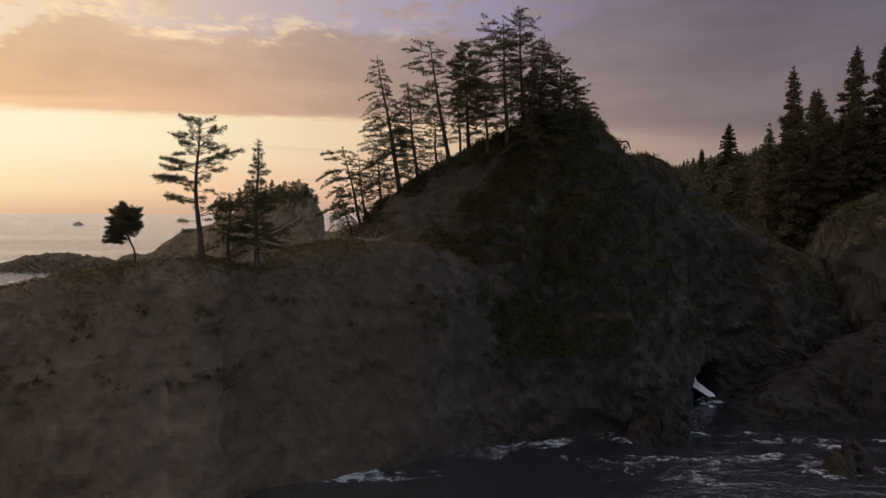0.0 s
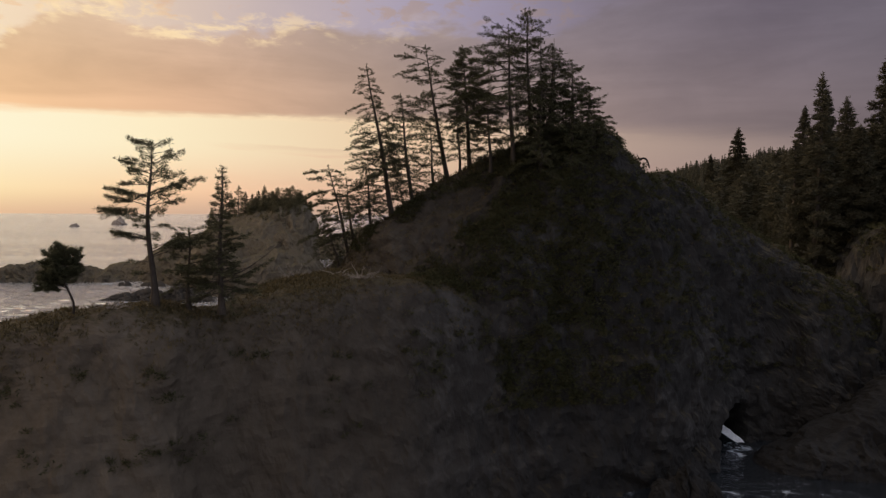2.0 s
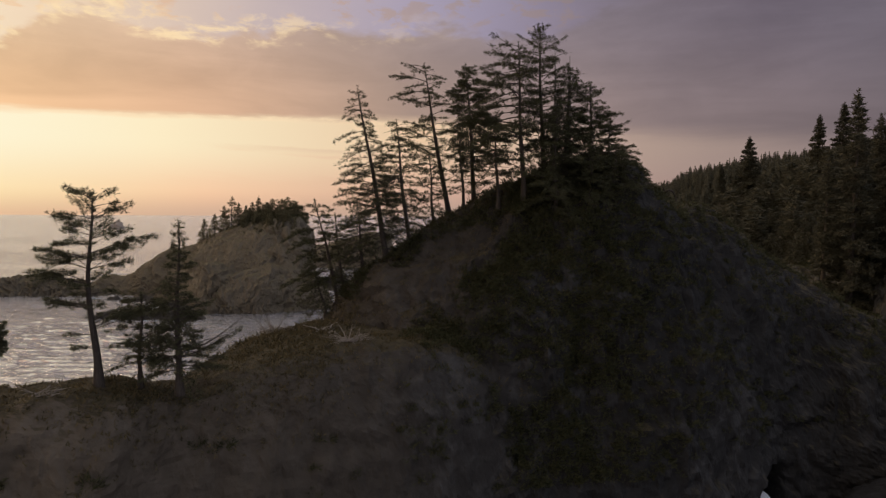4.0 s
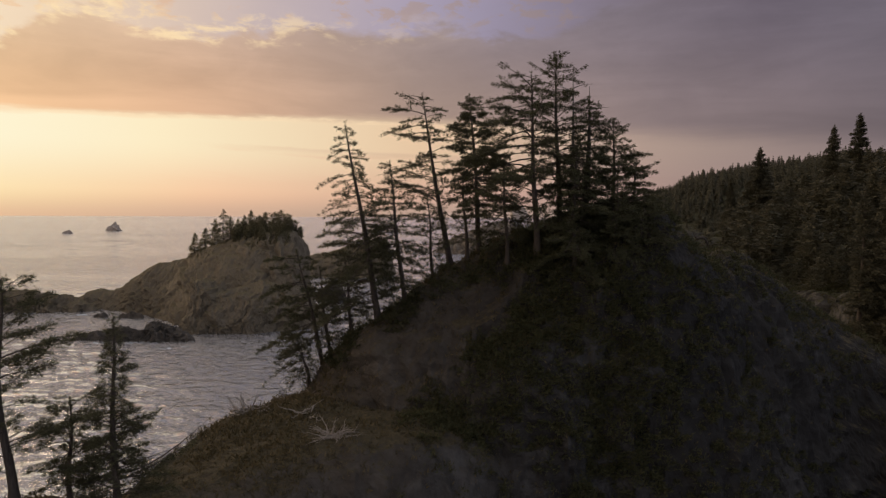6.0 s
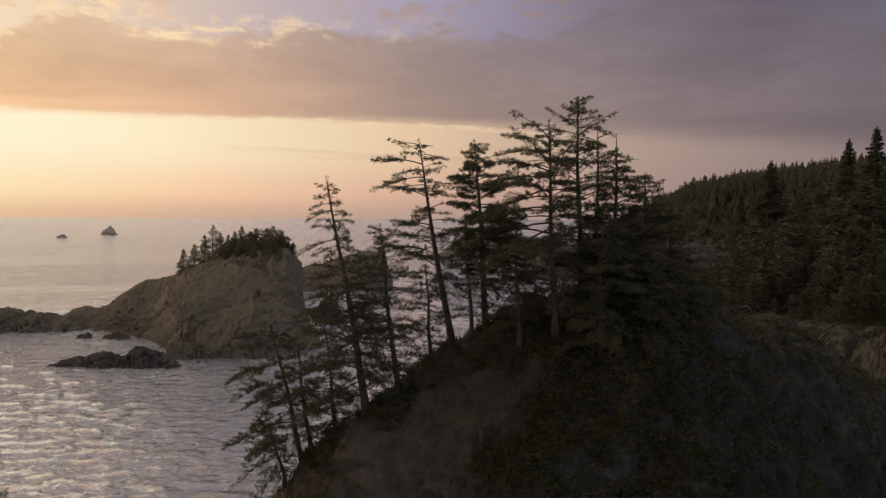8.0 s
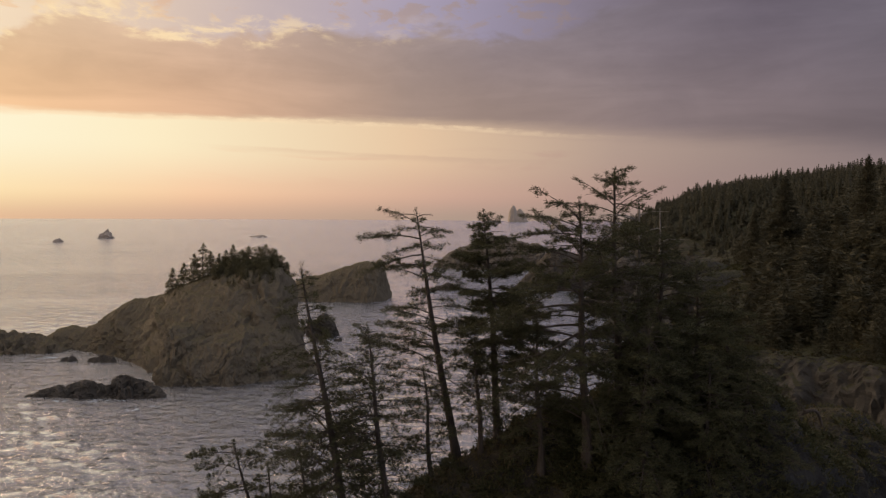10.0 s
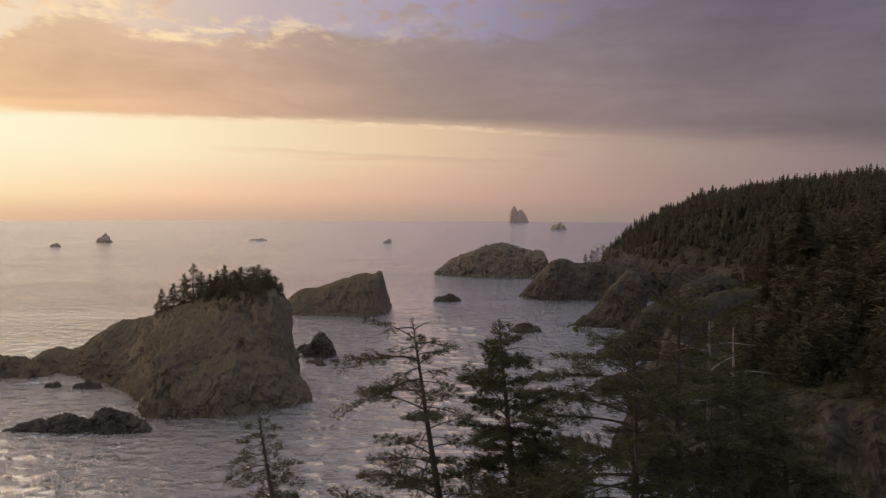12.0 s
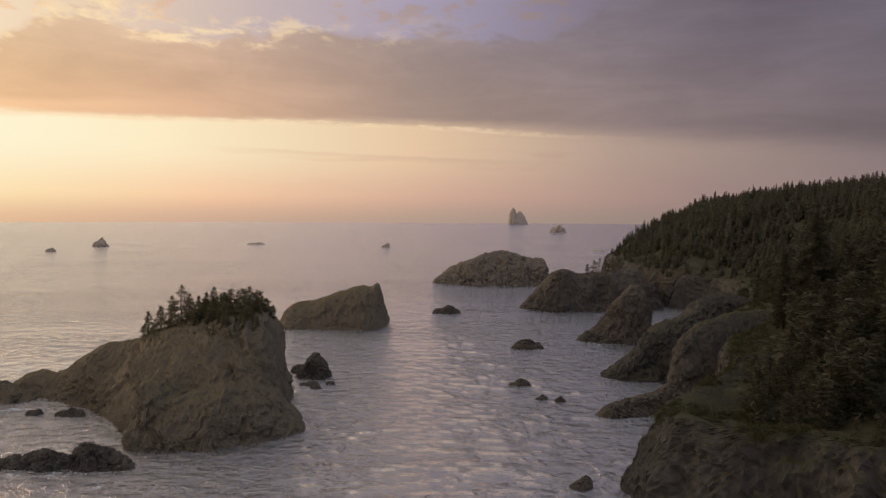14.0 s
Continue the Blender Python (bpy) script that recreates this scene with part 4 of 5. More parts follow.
# the plateau's trees
ON_FLAT = "trees on the plateau"
conifer("shore_pine", (-27.3, 57.7, 20.3), (-27.2, 57.1, 25.5), 31, [(0.0, 0.5), (0.5, 1.2), (0.7, 1.25), (0.88, 1.0), (1.0, 0.6)], "small shore pine with a rounded windblown crown", 40, 0.52, (0.15, 0.9), 0.05, (-0.2, 0.0), per=14, size=0.22, gap=0.14, bare=0.0, wander=0.9, group=ON_FLAT, twig=0.55, clear=0.25, jitter=0.25, thick=0.7, ragged=0.04, boughs=((0.42, 3.2, 2.3, 0.35, 0.25), (0.46, 2.8, 2.1, 0.4, 0.2), (0.48, 3.6, 1.9, 0.4, 0.2), (0.55, 3.1, 2.0, 0.35, 0.1), (0.6, 0.2, 1.2, 0.6, 0.0), (0.66, -0.4, 1.2, 0.5, 0.0)))
PADS = ((0.965, 3.0, 2.0, 0.45, 0.03), (0.95, 2.5, 1.7, 0.54, 0.0), (0.95, 0.3, 1.3, 0.68, 0.0), (0.86, 0.1, 2.2, 0.5, 0.02), (0.84, 3.3, 2.5, 0.32, 0.07), (0.8, 2.7, 2.2, 0.27, 0.03), (0.76, 0.4, 2.3, 0.32, 0.03), (0.68, 0.0, 3.9, 0.45, 0.14), (0.66, -0.3, 3.0, 0.41, 0.1), (0.66, 3.2, 2.9, 0.27, 0.07), (0.6, 2.9, 3.2, 0.32, 0.1), (0.6, 0.2, 2.7, 0.27, 0.07), (0.52, 3.15, 4.0, 0.27, 0.09), (0.53, 2.8, 3.2, 0.32, 0.1), (0.38, 3.1, 2.9, 0.27, 0.05), (0.4, 3.5, 2.4, 0.32, 0.07), (0.37, 2.6, 2.3, 0.27, 0.07), (0.28, 0.05, 3.9, 0.5, 0.12), (0.3, -0.3, 3.4, 0.45, 0.1), (0.27, 0.4, 2.9, 0.41, 0.1), (0.24, 3.3, 1.8, 0.09, 0.07), (0.16, 3.0, 1.6, 0.14, 0.07))
conifer("shore_pine", (-22.4, 60.6, 21.5), (-21.9, 59.4, 33.7), 32, [(0.0, 0.3), (0.3, 1.8), (0.42, 1.3), (0.6, 1.9), (0.8, 1.9), (0.92, 1.6), (1.0, 1.0)], "tall open pine with flat foliage pads on bare limbs", 34, 0.3, (0.3, 0.65), 0.1, (0.0, 0.0), per=7, size=0.27, gap=0.2, wander=0.7, group=ON_FLAT, twig=0.5, lift=0.45, bare=0.1, clear=0.4, jitter=0.5, thick=1.1, ragged=0.08, boughs=PADS)
conifer("spruce_tree", (-17.5, 61.6, 20.9), (-16.9, 60.4, 31.9), 33, [(0.0, 2.2), (0.1, 3.0), (0.22, 2.8), (0.32, 1.9), (0.44, 1.6), (0.58, 1.2), (0.74, 0.85), (0.88, 0.45), (1.0, 0.12)], "spire-topped spruce with a broad low skirt", 120, 0.08, (0.1, 0.45), 0.25, (0.0, 0.0), per=7, gap=0.17, jitter=0.6, group=ON_FLAT, boughs=((0.2, -0.1, 5.4, 0.1, -0.55), (0.17, 0.25, 4.2, 0.15, -0.35), (0.46, -0.2, 2.5, 0.3, 0.0), (0.4, 0.4, 1.8, 0.3, 0.1), (0.5, 3.0, 1.6, 0.3, 0.1), (0.16, 3.0, 3.4, 0.2, 0.1), (0.22, 3.4, 3.0, 0.3, 0.2)))
conifer("spruce_tree", (-20.4, 62.2, 21.2), (-20.2, 62.0, 27.0), 34, [(0.0, 2.2), (0.4, 2.5), (0.75, 2.2), (1.0, 0.9)], "bushy young spruce between larger trees", 32, 0.14, (0.2, 0.5), 0.2, per=10, group=ON_FLAT, clear=0.3)


def ground_at(x, y):
    """The headland's height at a place."""
    heights = []
    for ob in (hill, plateau):
        hit, spot, _, _ = ob.ray_cast((x, y, 200.0), (0.0, 0.0, -1.0))
        if hit:
            heights.append(spot[2])
    return max(heights)


def dead_wood(name, at, count, size, seed, label, upright=0.3, sticks=0, thick=1.0):
    """A tangle of bleached dead limbs; each limb is a part."""
    rng = np.random.default_rng(seed)
    thing = new(name)
    thing.location = (at[0], at[1], ground_at(*at) + 0.1)
    tagged(thing, label, "driftwood", "dead wood")
    for k in range(count):
        turn, long = rng.uniform(0, 6.3), size * rng.uniform(0.4, 1.0)
        u = np.linspace(0, 1, 9)
        way = np.array([math.cos(turn), math.sin(turn) * 0.7, abs(rng.normal()) * upright])
        if k < sticks:
            way, long = np.array([rng.normal() * 0.25, rng.normal() * 0.2, 1.0]), size * rng.uniform(0.5, 0.7)
        path = rng.normal(size=3) * (size * 0.25, size * 0.2, 0.05) + way * (u * long)[:, None]
        path += np.cumsum(rng.normal(size=(9, 3)) * 0.04 * long, 0) * (1, 1, 0.6)
        path[:, 2] = np.maximum(path[:, 2], 0.02) - 0.1
        pieces = [tube(path, 0.04 * thick * size ** 0.5 * (1.15 - u) * rng.uniform(0.7, 1.8), 6)]
        for joint in (3, 5, 6):
            fork = path[joint] + np.outer(np.linspace(0, 1, 5), way * 0.5 + rng.normal(size=3) * 0.5) * long * 0.35
            fork[:, 2] = np.maximum(fork[:, 2], -0.1)
            pieces.append(tube(fork, 0.016 * thick * size ** 0.5 * np.linspace(1.1, 0.3, 5), 5))
        part("limb", *join(pieces), DEAD_WOOD, thing)
    return thing


dead_wood("driftwood_pile", (-15.2, 77.2), 26, 2.6, 1, "tangle of bleached dead limbs and upright sticks on the plateau's edge", 0.28, 5, 0.75)
dead_wood("driftwood_pile", (-7.2, 69.6), 54, 1.7, 2, "heap of bleached dead limbs on turf", 0.3, 0, 0.6)
dead_wood("driftwood_pile", (-11.0, 82.0), 30, 2.4, 3, "bleached fallen limbs below a stooped spruce", 0.3, 0, 0.6)
dead_wood("driftwood_pile", (-24.8, 58.6), 7, 2.0, 4, "fallen grey limbs beside a small pine", 0.3)
dead_wood("driftwood_pile", (-10.5, 74.5), 8, 2.4, 6, "scattered bleached limbs on turf", 0.12)


def snag(at, high, seed, label, limbs=5):
    """A dead standing trunk with a few broken limbs."""
    rng = np.random.default_rng(seed)
    thing = new("dead_snag")
    thing.location = at
    tagged(thing, label, "dead tree", "dead wood")
    s = np.linspace(0, 1, 12)
    path = np.stack([0.15 * np.sin(s * 3), 0.1 * np.sin(s * 4 + 1), s * high - 0.5], 1)
    part("trunk", *tube(path, 0.24 * (1.1 - s), 8), GREY_WOOD, thing)
    for k in range(limbs):
        t = rng.uniform(0.45, 0.95)
        turn = rng.uniform(-0.7, 0.7) + (0 if k % 3 else 3.1)
        u = np.linspace(0, 1, 7)
        long = rng.uniform(1.2, 3.0)
        limb = np.array([0, 0, t * high - 0.5]) + np.outer(u * long, (math.cos(turn), math.sin(turn), rng.uniform(-0.05, 0.3)))
        limb[:, 2] += 0.25 * np.sin(u * 4) * long * 0.2
        part("limb", *tube(limb, 0.05 * (1.1 - u), 5), GREY_WOOD, thing)
    return thing


snag((13.0, 84.4, 37.4), 11.6, 3, "bare dead spike standing above a dense spruce", 6)
snag((11.2, 82.8, 37.0), 12.6, 9, "bleached dead spike with crooked limbs above a dense spruce", 8)


def arch_limb():
    thing = new("dead_branch")
    thing.location = (24.6, 87.5, 34.2)
    tagged(thing, "arched dead limb standing on the headland's ridge", "driftwood", "dead wood")
    u = np.linspace(0, math.pi, 14)
    part("limb", *tube(np.stack([-0.75 * np.cos(u), 0.1 * np.sin(3 * u), 1.15 * np.sin(u) - 0.2], 1), 0.13 * np.linspace(1.2, 0.6, 14), 7), BARK, thing)
    part("limb", *tube(np.array([(-0.4, 0, 0.8), (-0.65, 0.05, 1.2), (-0.8, 0.1, 1.5)]), np.array([0.08, 0.05, 0.02]), 5), BARK, thing)


arch_limb()

# ---- woods ----
def conifer_template(seed, layers, spikes):
    """A plain conifer one metre high: tiers of drooping, uneven boughs."""
    rng = np.random.default_rng(seed)
    verts, faces = [], []
    for k in range(layers):
        t = (k + 0.3) / layers
        r = 0.25 * (1 - t) ** 0.8 * rng.uniform(0.75, 1.2) + 0.012
        for j in range(spikes):
            a = 2 * math.pi * (j + rng.uniform(-0.35, 0.35)) / spikes + k * 1.3
            reach = r * rng.uniform(0.55, 1.3)
            z = 0.06 + 0.94 * t
            b = len(verts)
            w = 0.6 * 2 * math.pi / spikes
            drop = reach * rng.uniform(0.0, 0.45)
            verts += [(0, 0, z + 0.75 / layers), (reach * 0.6 * math.cos(a - w), reach * 0.6 * math.sin(a - w), z - drop * 0.3), (reach * math.cos(a), reach * math.sin(a), z - drop), (reach * 0.6 * math.cos(a + w), reach * 0.6 * math.sin(a + w), z - drop * 0.3)]
            faces += [(b, b + 1, b + 2), (b, b + 2, b + 3)]
    verts += [(-0.008, 0, 0.85), (0.008, 0, 0.85), (0, 0, 1.03)]
    faces.append((len(verts) - 3, len(verts) - 2, len(verts) - 1))
    return np.array(verts), np.array(faces)


def shaggy_template(seed, layers, boughs, sprays):
    """A conifer one metre high, its boughs drawn out in small sprays of needles."""
    rng = np.random.default_rng(seed)
    spots, ways = [], []
    for k in range(layers):
        t = (k + rng.uniform(0, 0.8)) / layers
        r = 0.21 * (1 - t) ** 0.85 * rng.uniform(0.7, 1.25) + 0.01
        for j in range(boughs):
            a = 2 * math.pi * (j + rng.uniform(-0.4, 0.4)) / boughs + k * 1.3
            long = r * rng.uniform(0.5, 1.25)
            for q in range(sprays):
                f = (q + 0.6) / sprays
                spots.append((long * f * math.cos(a), long * f * math.sin(a), 0.05 + 0.94 * t - long * 0.35 * f))
                ways.append((0.7 * math.cos(a), 0.7 * math.sin(a), -0.1))
    v, f = leaves(rng, np.array(spots), np.array(ways), 2, 0.085, 0.5, 0.12)
    trunk, tf = tube(np.array([(0, 0, -0.05), (0, 0, 0.5), (0, 0, 1.02)]), np.array([0.013, 0.009, 0.002]), 4)
    return join([(v, f), (trunk, tf)])


def woods(name, x, y, z, high, seed, label, shaggy=False, mat=None):
    rng = np.random.default_rng(seed)
    kinds = [shaggy_template(seed + k, 12, 7, 3) if shaggy else conifer_template(seed + k, 10, 7) for k in range(7)]
    pieces = []
    for k in range(len(x)):
        v, f = kinds[k % 7]
        a, wide = rng.uniform(0, 6.3), high[k] * rng.uniform(0.8, 1.3)
        c, s = math.cos(a) * wide, math.sin(a) * wide
        tilt = rng.normal(size=2) * 0.03 * high[k]
        p = np.stack([v[:, 0] * c - v[:, 1] * s + v[:, 2] * tilt[0] + x[k], v[:, 0] * s + v[:, 1] * c + v[:, 2] * tilt[1] + y[k], v[:, 2] * high[k] + z[k] - 0.6], 1)
        pieces.append((p, f))
    tagged(new(name, fill_mesh(name, *join(pieces), mat or FOREST)), label, "woods", kind="stuff")


rng_woods = np.random.default_rng(5)


def plant(lo, hi, count, deep, seed, label, shaggy):
    y, d = rng_woods.uniform(lo, hi, count), rng_woods.uniform(6, deep, count)
    x = np.interp(y, COAST_Y, COAST_X) + d
    keep = (inland(x, y) > 8) & ~((y < 225) & (y > 172) & (d < 29)) & ~((y >= 225) & (y < 320) & (d < 22)) & ~((y < 130) & (d < 17))
    x, y, d = x[keep], y[keep], d[keep]
    h = np.clip(rng_woods.normal(11, 2.6, len(x)), 5, 18) * np.clip(0.4 + d / 50, 0.4, 1)
    woods("mainland_woods", x, y, land_height(x, y) - 0.4, h, seed, label, shaggy)


plant(97, 340, 2000, 130, 50, "dense dark conifer woods above the coast's near cliffs", True)
plant(330, 760, 4300, 260, 60, "distant dark conifer woods covering the coast's ridge", False)
MAINLAND = "tall spruces on the mainland"
for k, (x, y, top_z, wide) in enumerate(((60, 111.5, 50.4, 4.2), (63.5, 116, 45.5, 4.4), (75, 118, 55.6, 4.6), (79.5, 117, 56.0, 4.6), (70, 121, 48.5, 4.8), (84, 119, 52, 4.8), (66.5, 112, 42.5, 4.2), (72, 113, 44, 4.4), (88, 124, 54, 4.8), (57.5, 114, 41, 3.6), (113, 253.5, 61, 6.2), (131.3, 228, 69.2, 5.0), (127.5, 235, 66.2, 4.8), (99, 245, 50, 3.0))):
    ground_z = float(land_height(np.array([x]), np.array([y]))[0])
    conifer("spruce_tree", (x, y, ground_z - 0.5), (x + 0.2, y, top_z), 200 + k, [(0.0, wide), (0.3, wide), (0.6, wide * 0.62), (0.85, wide * 0.32), (1.0, 0.15)], "tall dark spruce with full tiers on the mainland slope", 120, 0.04, (-0.15, 0.25), 0.2, per=15, size=0.5, gap=0.32, jitter=0.3, ragged=0.0, clear=0.1, bare=0.0, group=MAINLAND, mat=FOREST, fine=False)
ON_STACK = "trees on the sea stack"
SPIRE = ((-88.8, 256, 22.6, 7.4), (-84.6, 255, 24.2, 7.6), (-80.8, 254, 25.8, 9.4), (-77.4, 253, 27.2, 11.6), (-74.6, 252, 28.2, 7.8), (-72, 252, 28.8, 6.2), (-69.4, 251, 29.2, 7.2), (-66.8, 250, 29.6, 8.6))
BUSHY = ((-64, 251, 30, 6.8), (-61.4, 249, 30.2, 8.2), (-58.6, 251, 30.4, 7.8), (-56, 249, 30.6, 8.4), (-53.6, 251, 30.4, 6.8), (-51.2, 249, 30.0, 5.0), (-49.4, 250, 28.8, 3.8), (-66, 246, 28.6, 5.0), (-58, 245, 29, 5.4), (-71, 247, 27.6, 4.6), (-62, 246, 28.8, 5.0), (-54, 246, 29, 4.6))
for k, (x, y, z, high) in enumerate(SPIRE):
    conifer("spruce_tree", (x, y, z - 0.9), (x + 0.3, y, z + high * 0.92), 300 + k, [(0.0, high * 0.34), (0.3, high * 0.33), (0.6, high * 0.2), (0.85, high * 0.09), (1.0, 0.1)], "dark spire-shaped spruce on a sea stack's crown", 70, 0.04, (0.0, 0.3), 0.25, per=7, size=0.4, gap=0.34, jitter=0.35, group=ON_STACK, mat=STACK_LEAF, fine=False)
for k, (x, y, z, high) in enumerate(BUSHY):
    conifer("spruce_tree", (x, y, z - 0.9), (x + 0.3, y, z + high * 0.84), 320 + k, [(0.0, high * 0.3), (0.3, high * 0.34), (0.6, high * 0.3), (0.85, high * 0.2), (1.0, 0.3)], "dark windblown bushy spruce on a sea stack's crown", 60, 0.04, (0.0, 0.5), 0.2, per=7, size=0.42, gap=0.36, group=ON_STACK, mat=STACK_LEAF, fine=False)
ON_CAPE = "trees on the cape"
for k, (x, y, z, high) in enumerate(((96, 472, 21.5, 6), (100, 471, 22, 8), (104, 473, 22.6, 9), (108, 472, 23.5, 10), (112, 471, 24, 9), (117, 473, 25, 10))):
    conifer("spruce_tree", (x, y, z - 0.6), (x + 0.2, y, z + high), 340 + k, [(0.0, high * 0.3), (0.3, high * 0.3), (0.6, high * 0.22), (0.85, high * 0.13), (1.0, 0.15)], "small dark spruce on a rocky cape", 26, 0.06, (0.0, 0.4), 0.2, per=6, size=0.6, gap=0.5, group=ON_CAPE, mat=FOREST, fine=False)


def scrub(ob, lo, hi, count, high, seed, label):
    """Low wind-cut trees over the top of a rock, between two x."""
    rng = np.random.default_rng(seed)
    co = np.zeros(len(ob.data.vertices) * 3)
    ob.data.vertices.foreach_get("co", co)
    co = co.reshape(-1, 3)
    tops = co[(co[:, 0] > lo) & (co[:, 0] < hi)]
    column = np.round(tops[:, 0] / 1.5)
    crest = {c: tops[column == c, 2].max() for c in np.unique(column)}
    tops = tops[tops[:, 2] > np.array([crest[c] for c in column]) - 6.0]
    spot = tops[rng.choice(len(tops), count)]
    below = np.array([crest[c] for c in np.round(spot[:, 0] / 1.5)]) - spot[:, 2]
    tall = high * rng.uniform(0.45, 1.15, count) * np.clip(1.1 - below / 8, 0.4, 1)
    woods("scrub", spot[:, 0], spot[:, 1], spot[:, 2], tall, seed, label, True, STACK_LEAF)


scrub(main_islet, -72, -51, 210, 4.6, 71, "close windcut trees matting a sea stack's crown")
scrub(main_islet, -92, -70, 80, 2.4, 72, "low scrub on a sea stack's shoulder")

def cliff_scrub(lo, hi, count, seed, mat, name, label, size):
    """Low clumps on the mainland's brow and ledges."""
    rng = np.random.default_rng(seed)
    y, d = rng.uniform(lo, hi, count), rng.uniform(4, 34, count)
    x = np.interp(y, COAST_Y, COAST_X) + d
    z = land_height(x, y)
    flat = np.stack([x, y, 0 * x], 1)
    keep = (fbm(flat, 9, 3, seed) > -0.1) & (inland(x, y) > 5) & (z > 12)
    at = np.stack([x, y, z], 1)[keep]
    k = len(at)
    out = rng.normal(size=(k, 14, 3))
    out[..., 2] = np.abs(out[..., 2]) * 0.7
    out /= np.linalg.norm(out, axis=2, keepdims=True)
    r = rng.uniform(0.3, 1.0, (k, 1)) * rng.uniform(0.5, 1.0, (k, 14))
    spots = (at[:, None] + out * (r * size)[..., None]).reshape(-1, 3)
    v, f = leaves(rng, spots, out.reshape(-1, 3), 3, 0.34 * size, 0.7, 0.15)
    tagged(new(name, fill_mesh(name, v, f, mat)), label, "shrubs", kind="stuff")


cliff_scrub(92, 300, 5200, 81, SHRUB, "shrubs", "dark evergreen shrubs along the mainland's cliff brow", 1.3)
cliff_scrub(92, 240, 5200, 82, GRASS, "grass", "dry golden turf tufts on the mainland's cliff ledges", 0.6)


# ---- turf and shrubs on the headland ----
def ground_cover():
    rng = np.random.default_rng(9)
    found = []
    for me in (hill.data, plateau.data):
        k = len(me.polygons)
        c, q, a = np.zeros(k * 3), np.zeros(k * 3), np.zeros(k)
        me.polygons.foreach_get("center", c)
        me.polygons.foreach_get("normal", q)
        me.polygons.foreach_get("area", a)
        found.append((c.reshape(-1, 3), q.reshape(-1, 3), a))
    centre, normal, area = (np.concatenate(v) for v in zip(*found))
    k = len(area)
    up = np.abs(normal[:, 2])
    patch = fbm(centre, 5, 3, 55)
    side = centre[:, 0] + 7.0 * patch
    bare = np.clip((side - 8) / 14, 0, 1)
    odds = area * np.clip(up - 0.02, 0, 0.5) * (centre[:, 2] > 16) * np.clip(patch + 0.6, 0.2, 1) * (1 - 0.85 * bare)
    pick = rng.choice(k, 16000, p=odds / odds.sum())
    spots = centre[pick] + rng.normal(size=(16000, 3)) * (0.2, 0.2, 0.02)
    v, f = leaves(rng, spots, np.tile((0.0, 0.0, 0.45), (16000, 1)), 4, 0.27, 0.6, 0.4)
    tagged(new("grass", fill_mesh("grass", v, f, GRASS)), "short dry tufts of turf on the headland", "grass", kind="stuff")
    level = (centre[:, 0] < -3) & (centre[:, 2] > 17) & (centre[:, 2] < 24)
    thick = np.exp(-(((side - 11) / 10) ** 2))
    odds = area * np.clip(up + 0.06 + 0.2 * thick, 0, 0.6) * (centre[:, 2] > 9) * np.clip(patch + 0.5 + 0.4 * thick, 0, 1) * np.where((centre[:, 1] > 83) & (centre[:, 0] < 7), 0.1, 1.0) * np.where(level, 0.0, 1.0) * (0.25 + 1.3 * thick + np.where(centre[:, 1] > 74, 0.5, 0.0) * np.clip((12 - side) / 10, 0, 1))
    pick = rng.choice(k, 7500, p=odds / odds.sum())
    r = rng.uniform(0.2, 0.8, 7500)
    out = rng.normal(size=(7500, 22, 3))
    out[..., 2] = np.abs(out[..., 2]) * 0.7
    out /= np.linalg.norm(out, axis=2, keepdims=True)
    spots = (centre[pick][:, None] + out * (r[:, None] * rng.uniform(0.5, 1.0, (7500, 22)))[..., None]).reshape(-1, 3)
    v, f = leaves(rng, spots, out.reshape(-1, 3), 3, 0.26, 0.7, 0.1)
    tagged(new("shrubs", fill_mesh("shrubs", v, f, SHRUB)), "low dark evergreen shrubs clinging to the headland", "shrubs", kind="stuff")


ground_cover()


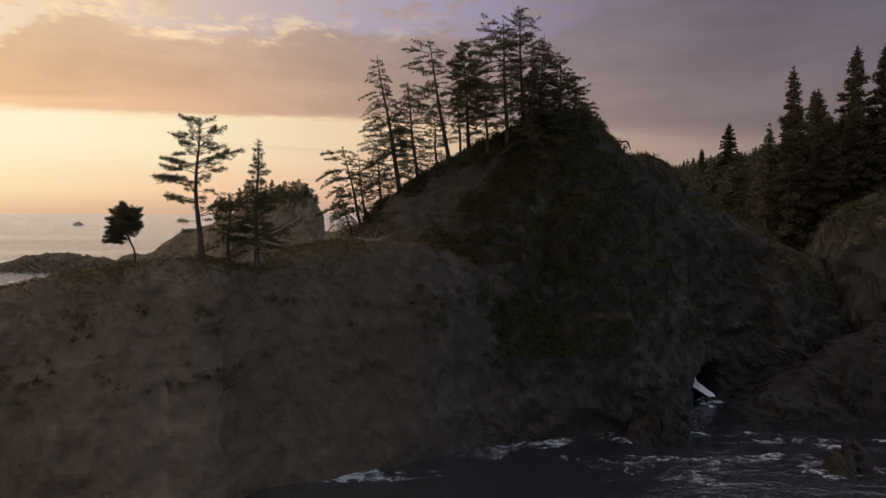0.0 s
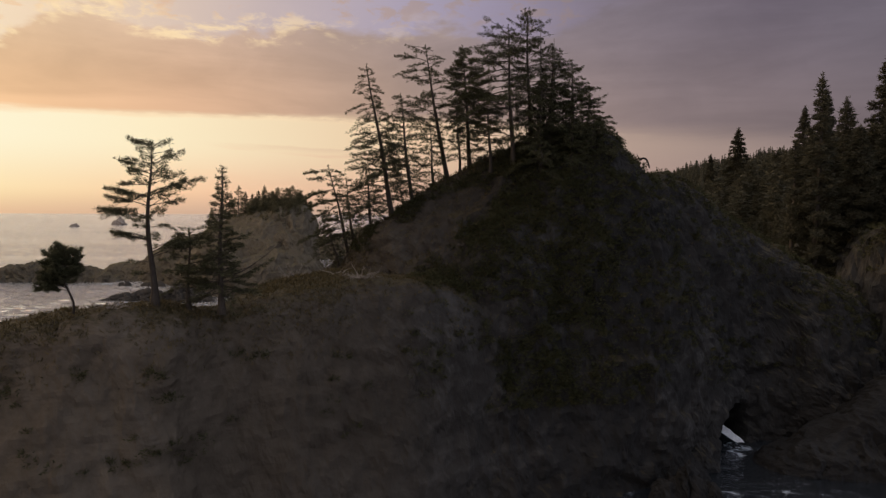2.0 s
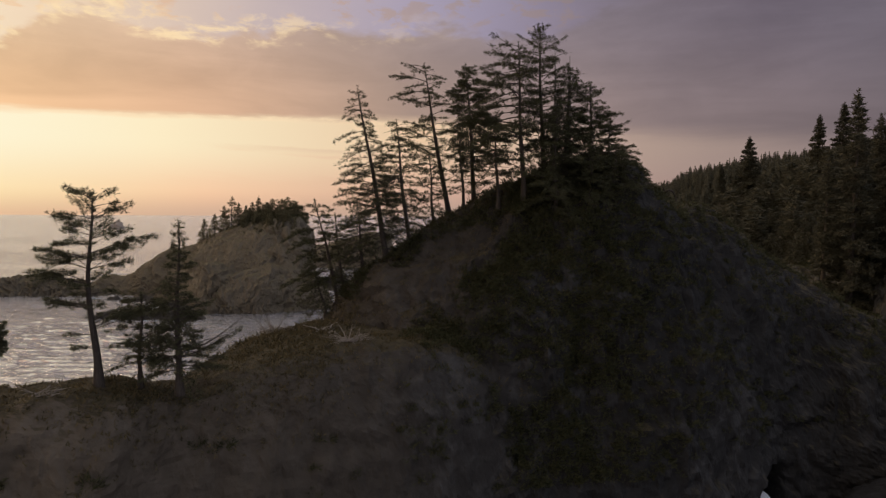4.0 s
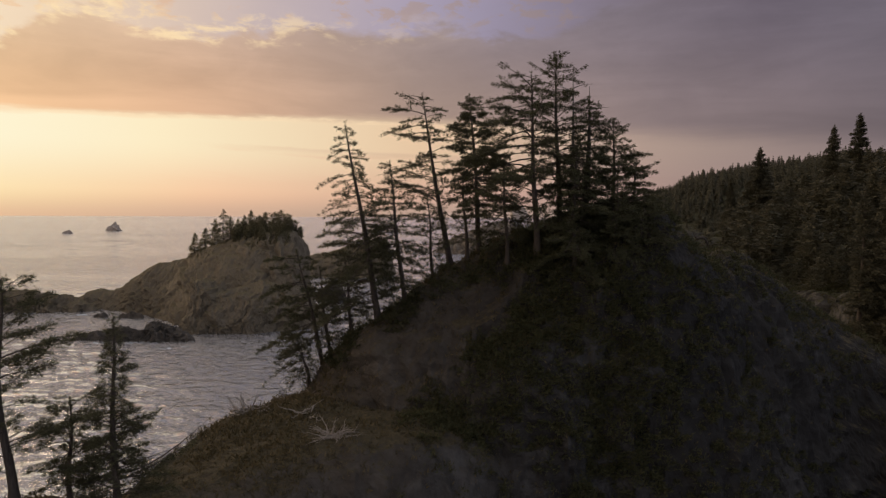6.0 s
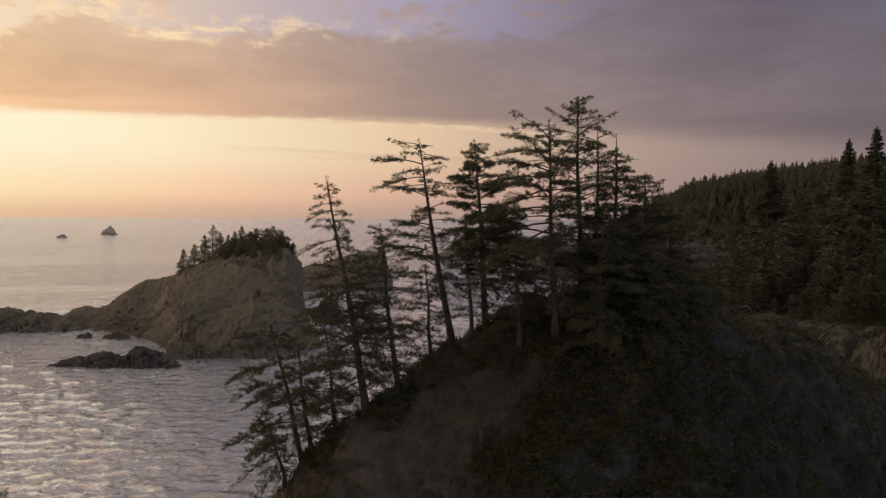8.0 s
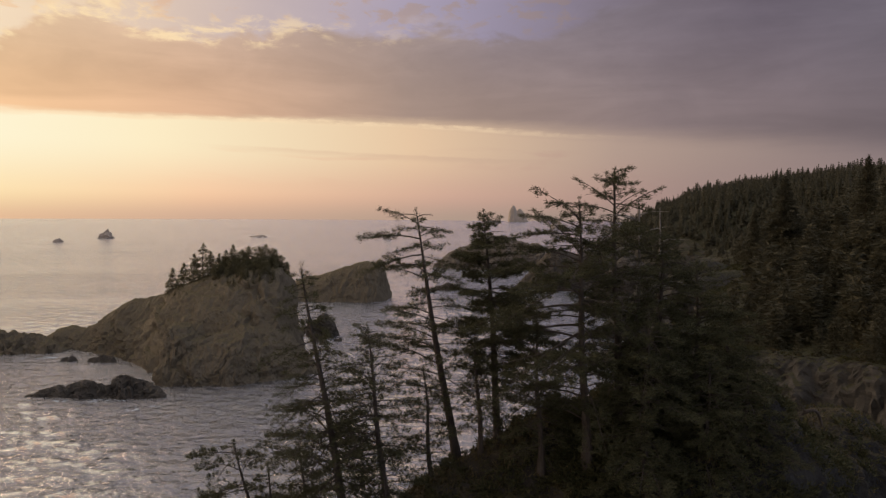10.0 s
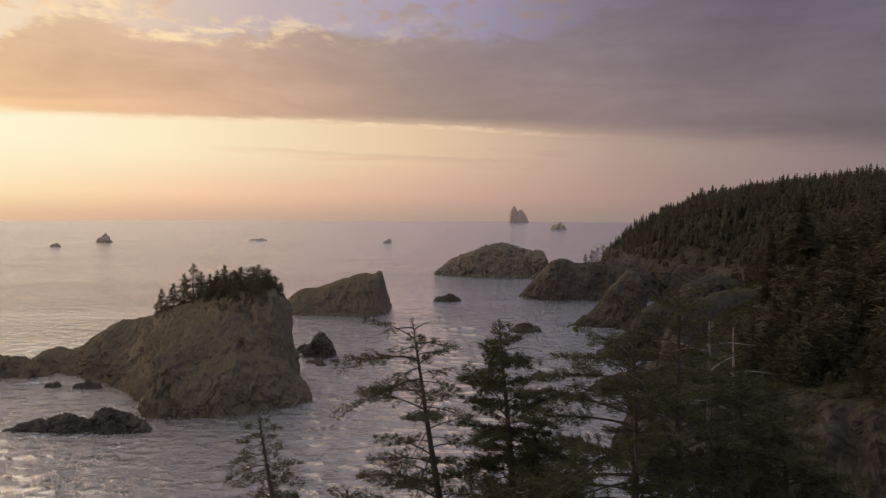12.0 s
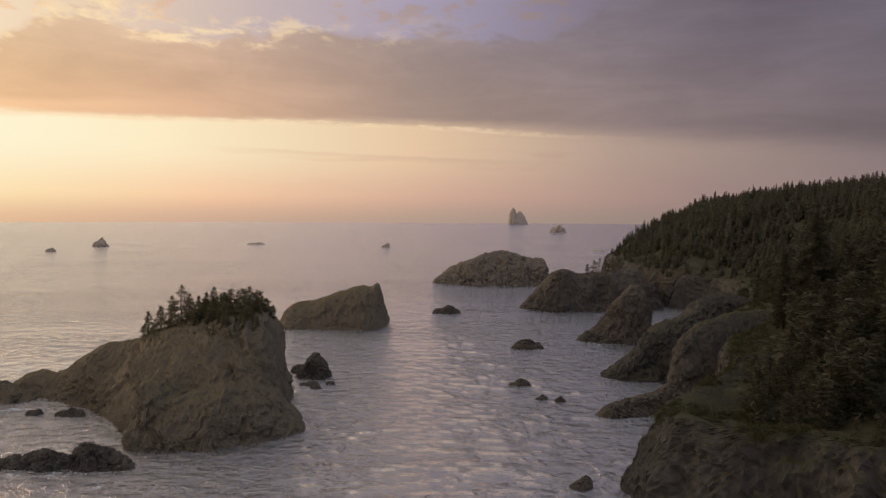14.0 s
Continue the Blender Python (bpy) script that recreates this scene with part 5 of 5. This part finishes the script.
# ---- surf ----
def foam(x, y, wide, deep, seed, turn=0.0):
    rng = np.random.default_rng(seed)
    rings, spokes = 5, 40
    a = np.linspace(0, 2 * np.pi, spokes, endpoint=False)
    edge = 1 + 0.35 * fbm(np.stack([np.cos(a) * 2, np.sin(a) * 2, 0 * a], 1), 1.0, 3, seed)
    c, s = math.cos(turn), math.sin(turn)
    verts = [(x, y, 0.05)]
    for k in range(1, rings + 1):
        px, py = np.cos(a) * wide * edge * k / rings, np.sin(a) * deep * edge * k / rings
        verts += list(zip(x + px * c - py * s, y + px * s + py * c, 0.05 + 0.0 * px))
    tris = [(0, 1 + j, 1 + (j + 1) % spokes) for j in range(spokes)]
    for k in range(rings - 1):
        for j in range(spokes):
            p, q = 1 + k * spokes + j, 1 + k * spokes + (j + 1) % spokes
            tris += [(p, p + spokes, q + spokes), (p, q + spokes, q)]
    tagged(new("surf", fill_mesh("surf", verts, tris, FOAM, True)), "broken white surf on dark water", "surf", kind="stuff")


for k, (x, y, wide, deep, turn) in enumerate(((-9, 61.0, 9, 1.4, 0.1), (5, 67.6, 6, 1.6, 0.3), (12, 70.8, 6, 2.2, 0.4), (19, 72.5, 5, 2.4, 0.2), (20, 64.6, 7, 2.2, -0.15), (22, 62.4, 6, 1.8, -0.4), (29, 72.4, 4, 1.8, 0.1), (36, 71.6, 8, 2.0, -0.1), (43, 71.0, 8, 1.8, 0.0), (41, 64.0, 5, 2, 0.1), (37.0, 85.4, 2.2, 3.0, -0.1), (33, 66, 9, 1.2, 0.1), (70, 259, 9, 2, 0.4), (60, 246, 9, 1.5, 0.2), (-140, 257, 14, 1.5, 0.0), (-92, 205, 14, 1.2, 0.0), (84, 352, 14, 1.2, 0.0), (28, 590, 40, 2.0, 0.0), (60, 455, 14, 2, 0.0), (-358, 1290, 62, 4, 0.0), (272, 1112, 34, 3, 0.0), (-98, 1210, 22, 3, 0.0), (-74, 199, 6, 1.4, 0.3), (-128, 252, 10, 1.4, 0.1))):
    foam(x, y, wide, deep, 70 + k, turn)


def chute():
    """White water pouring down the narrow channel between the ledges."""
    u = np.linspace(0, 1, 16)
    mid = np.stack([34.5 + 0.2 * u + 2.3 * u**2, 90.6 - 4.4 * u, 3.7 - 3.1 * u + 0.12 * np.sin(9 * u)], 1)
    half = np.interp(u, (0, 0.25, 0.7, 1), (0.2, 0.75, 0.85, 0.5)) * (1 + 0.15 * np.sin(23 * u))
    verts = np.concatenate([np.stack([mid[:, 0] + side * half, mid[:, 1], mid[:, 2] + 0.22 * (1 - side * side) * half], 1) for side in (-1, -0.5, 0, 0.5, 1)])
    i = np.arange(15)
    quads = np.concatenate([np.stack([i + k * 16, i + 1 + k * 16, i + 17 + k * 16, i + 16 + k * 16], 1) for k in range(4)])
    tagged(new("surge", fill_mesh("surge", verts, quads, WHITE_WATER, True)), "white surge pouring through a cleft in the ledge", "surf", kind="stuff")


chute()
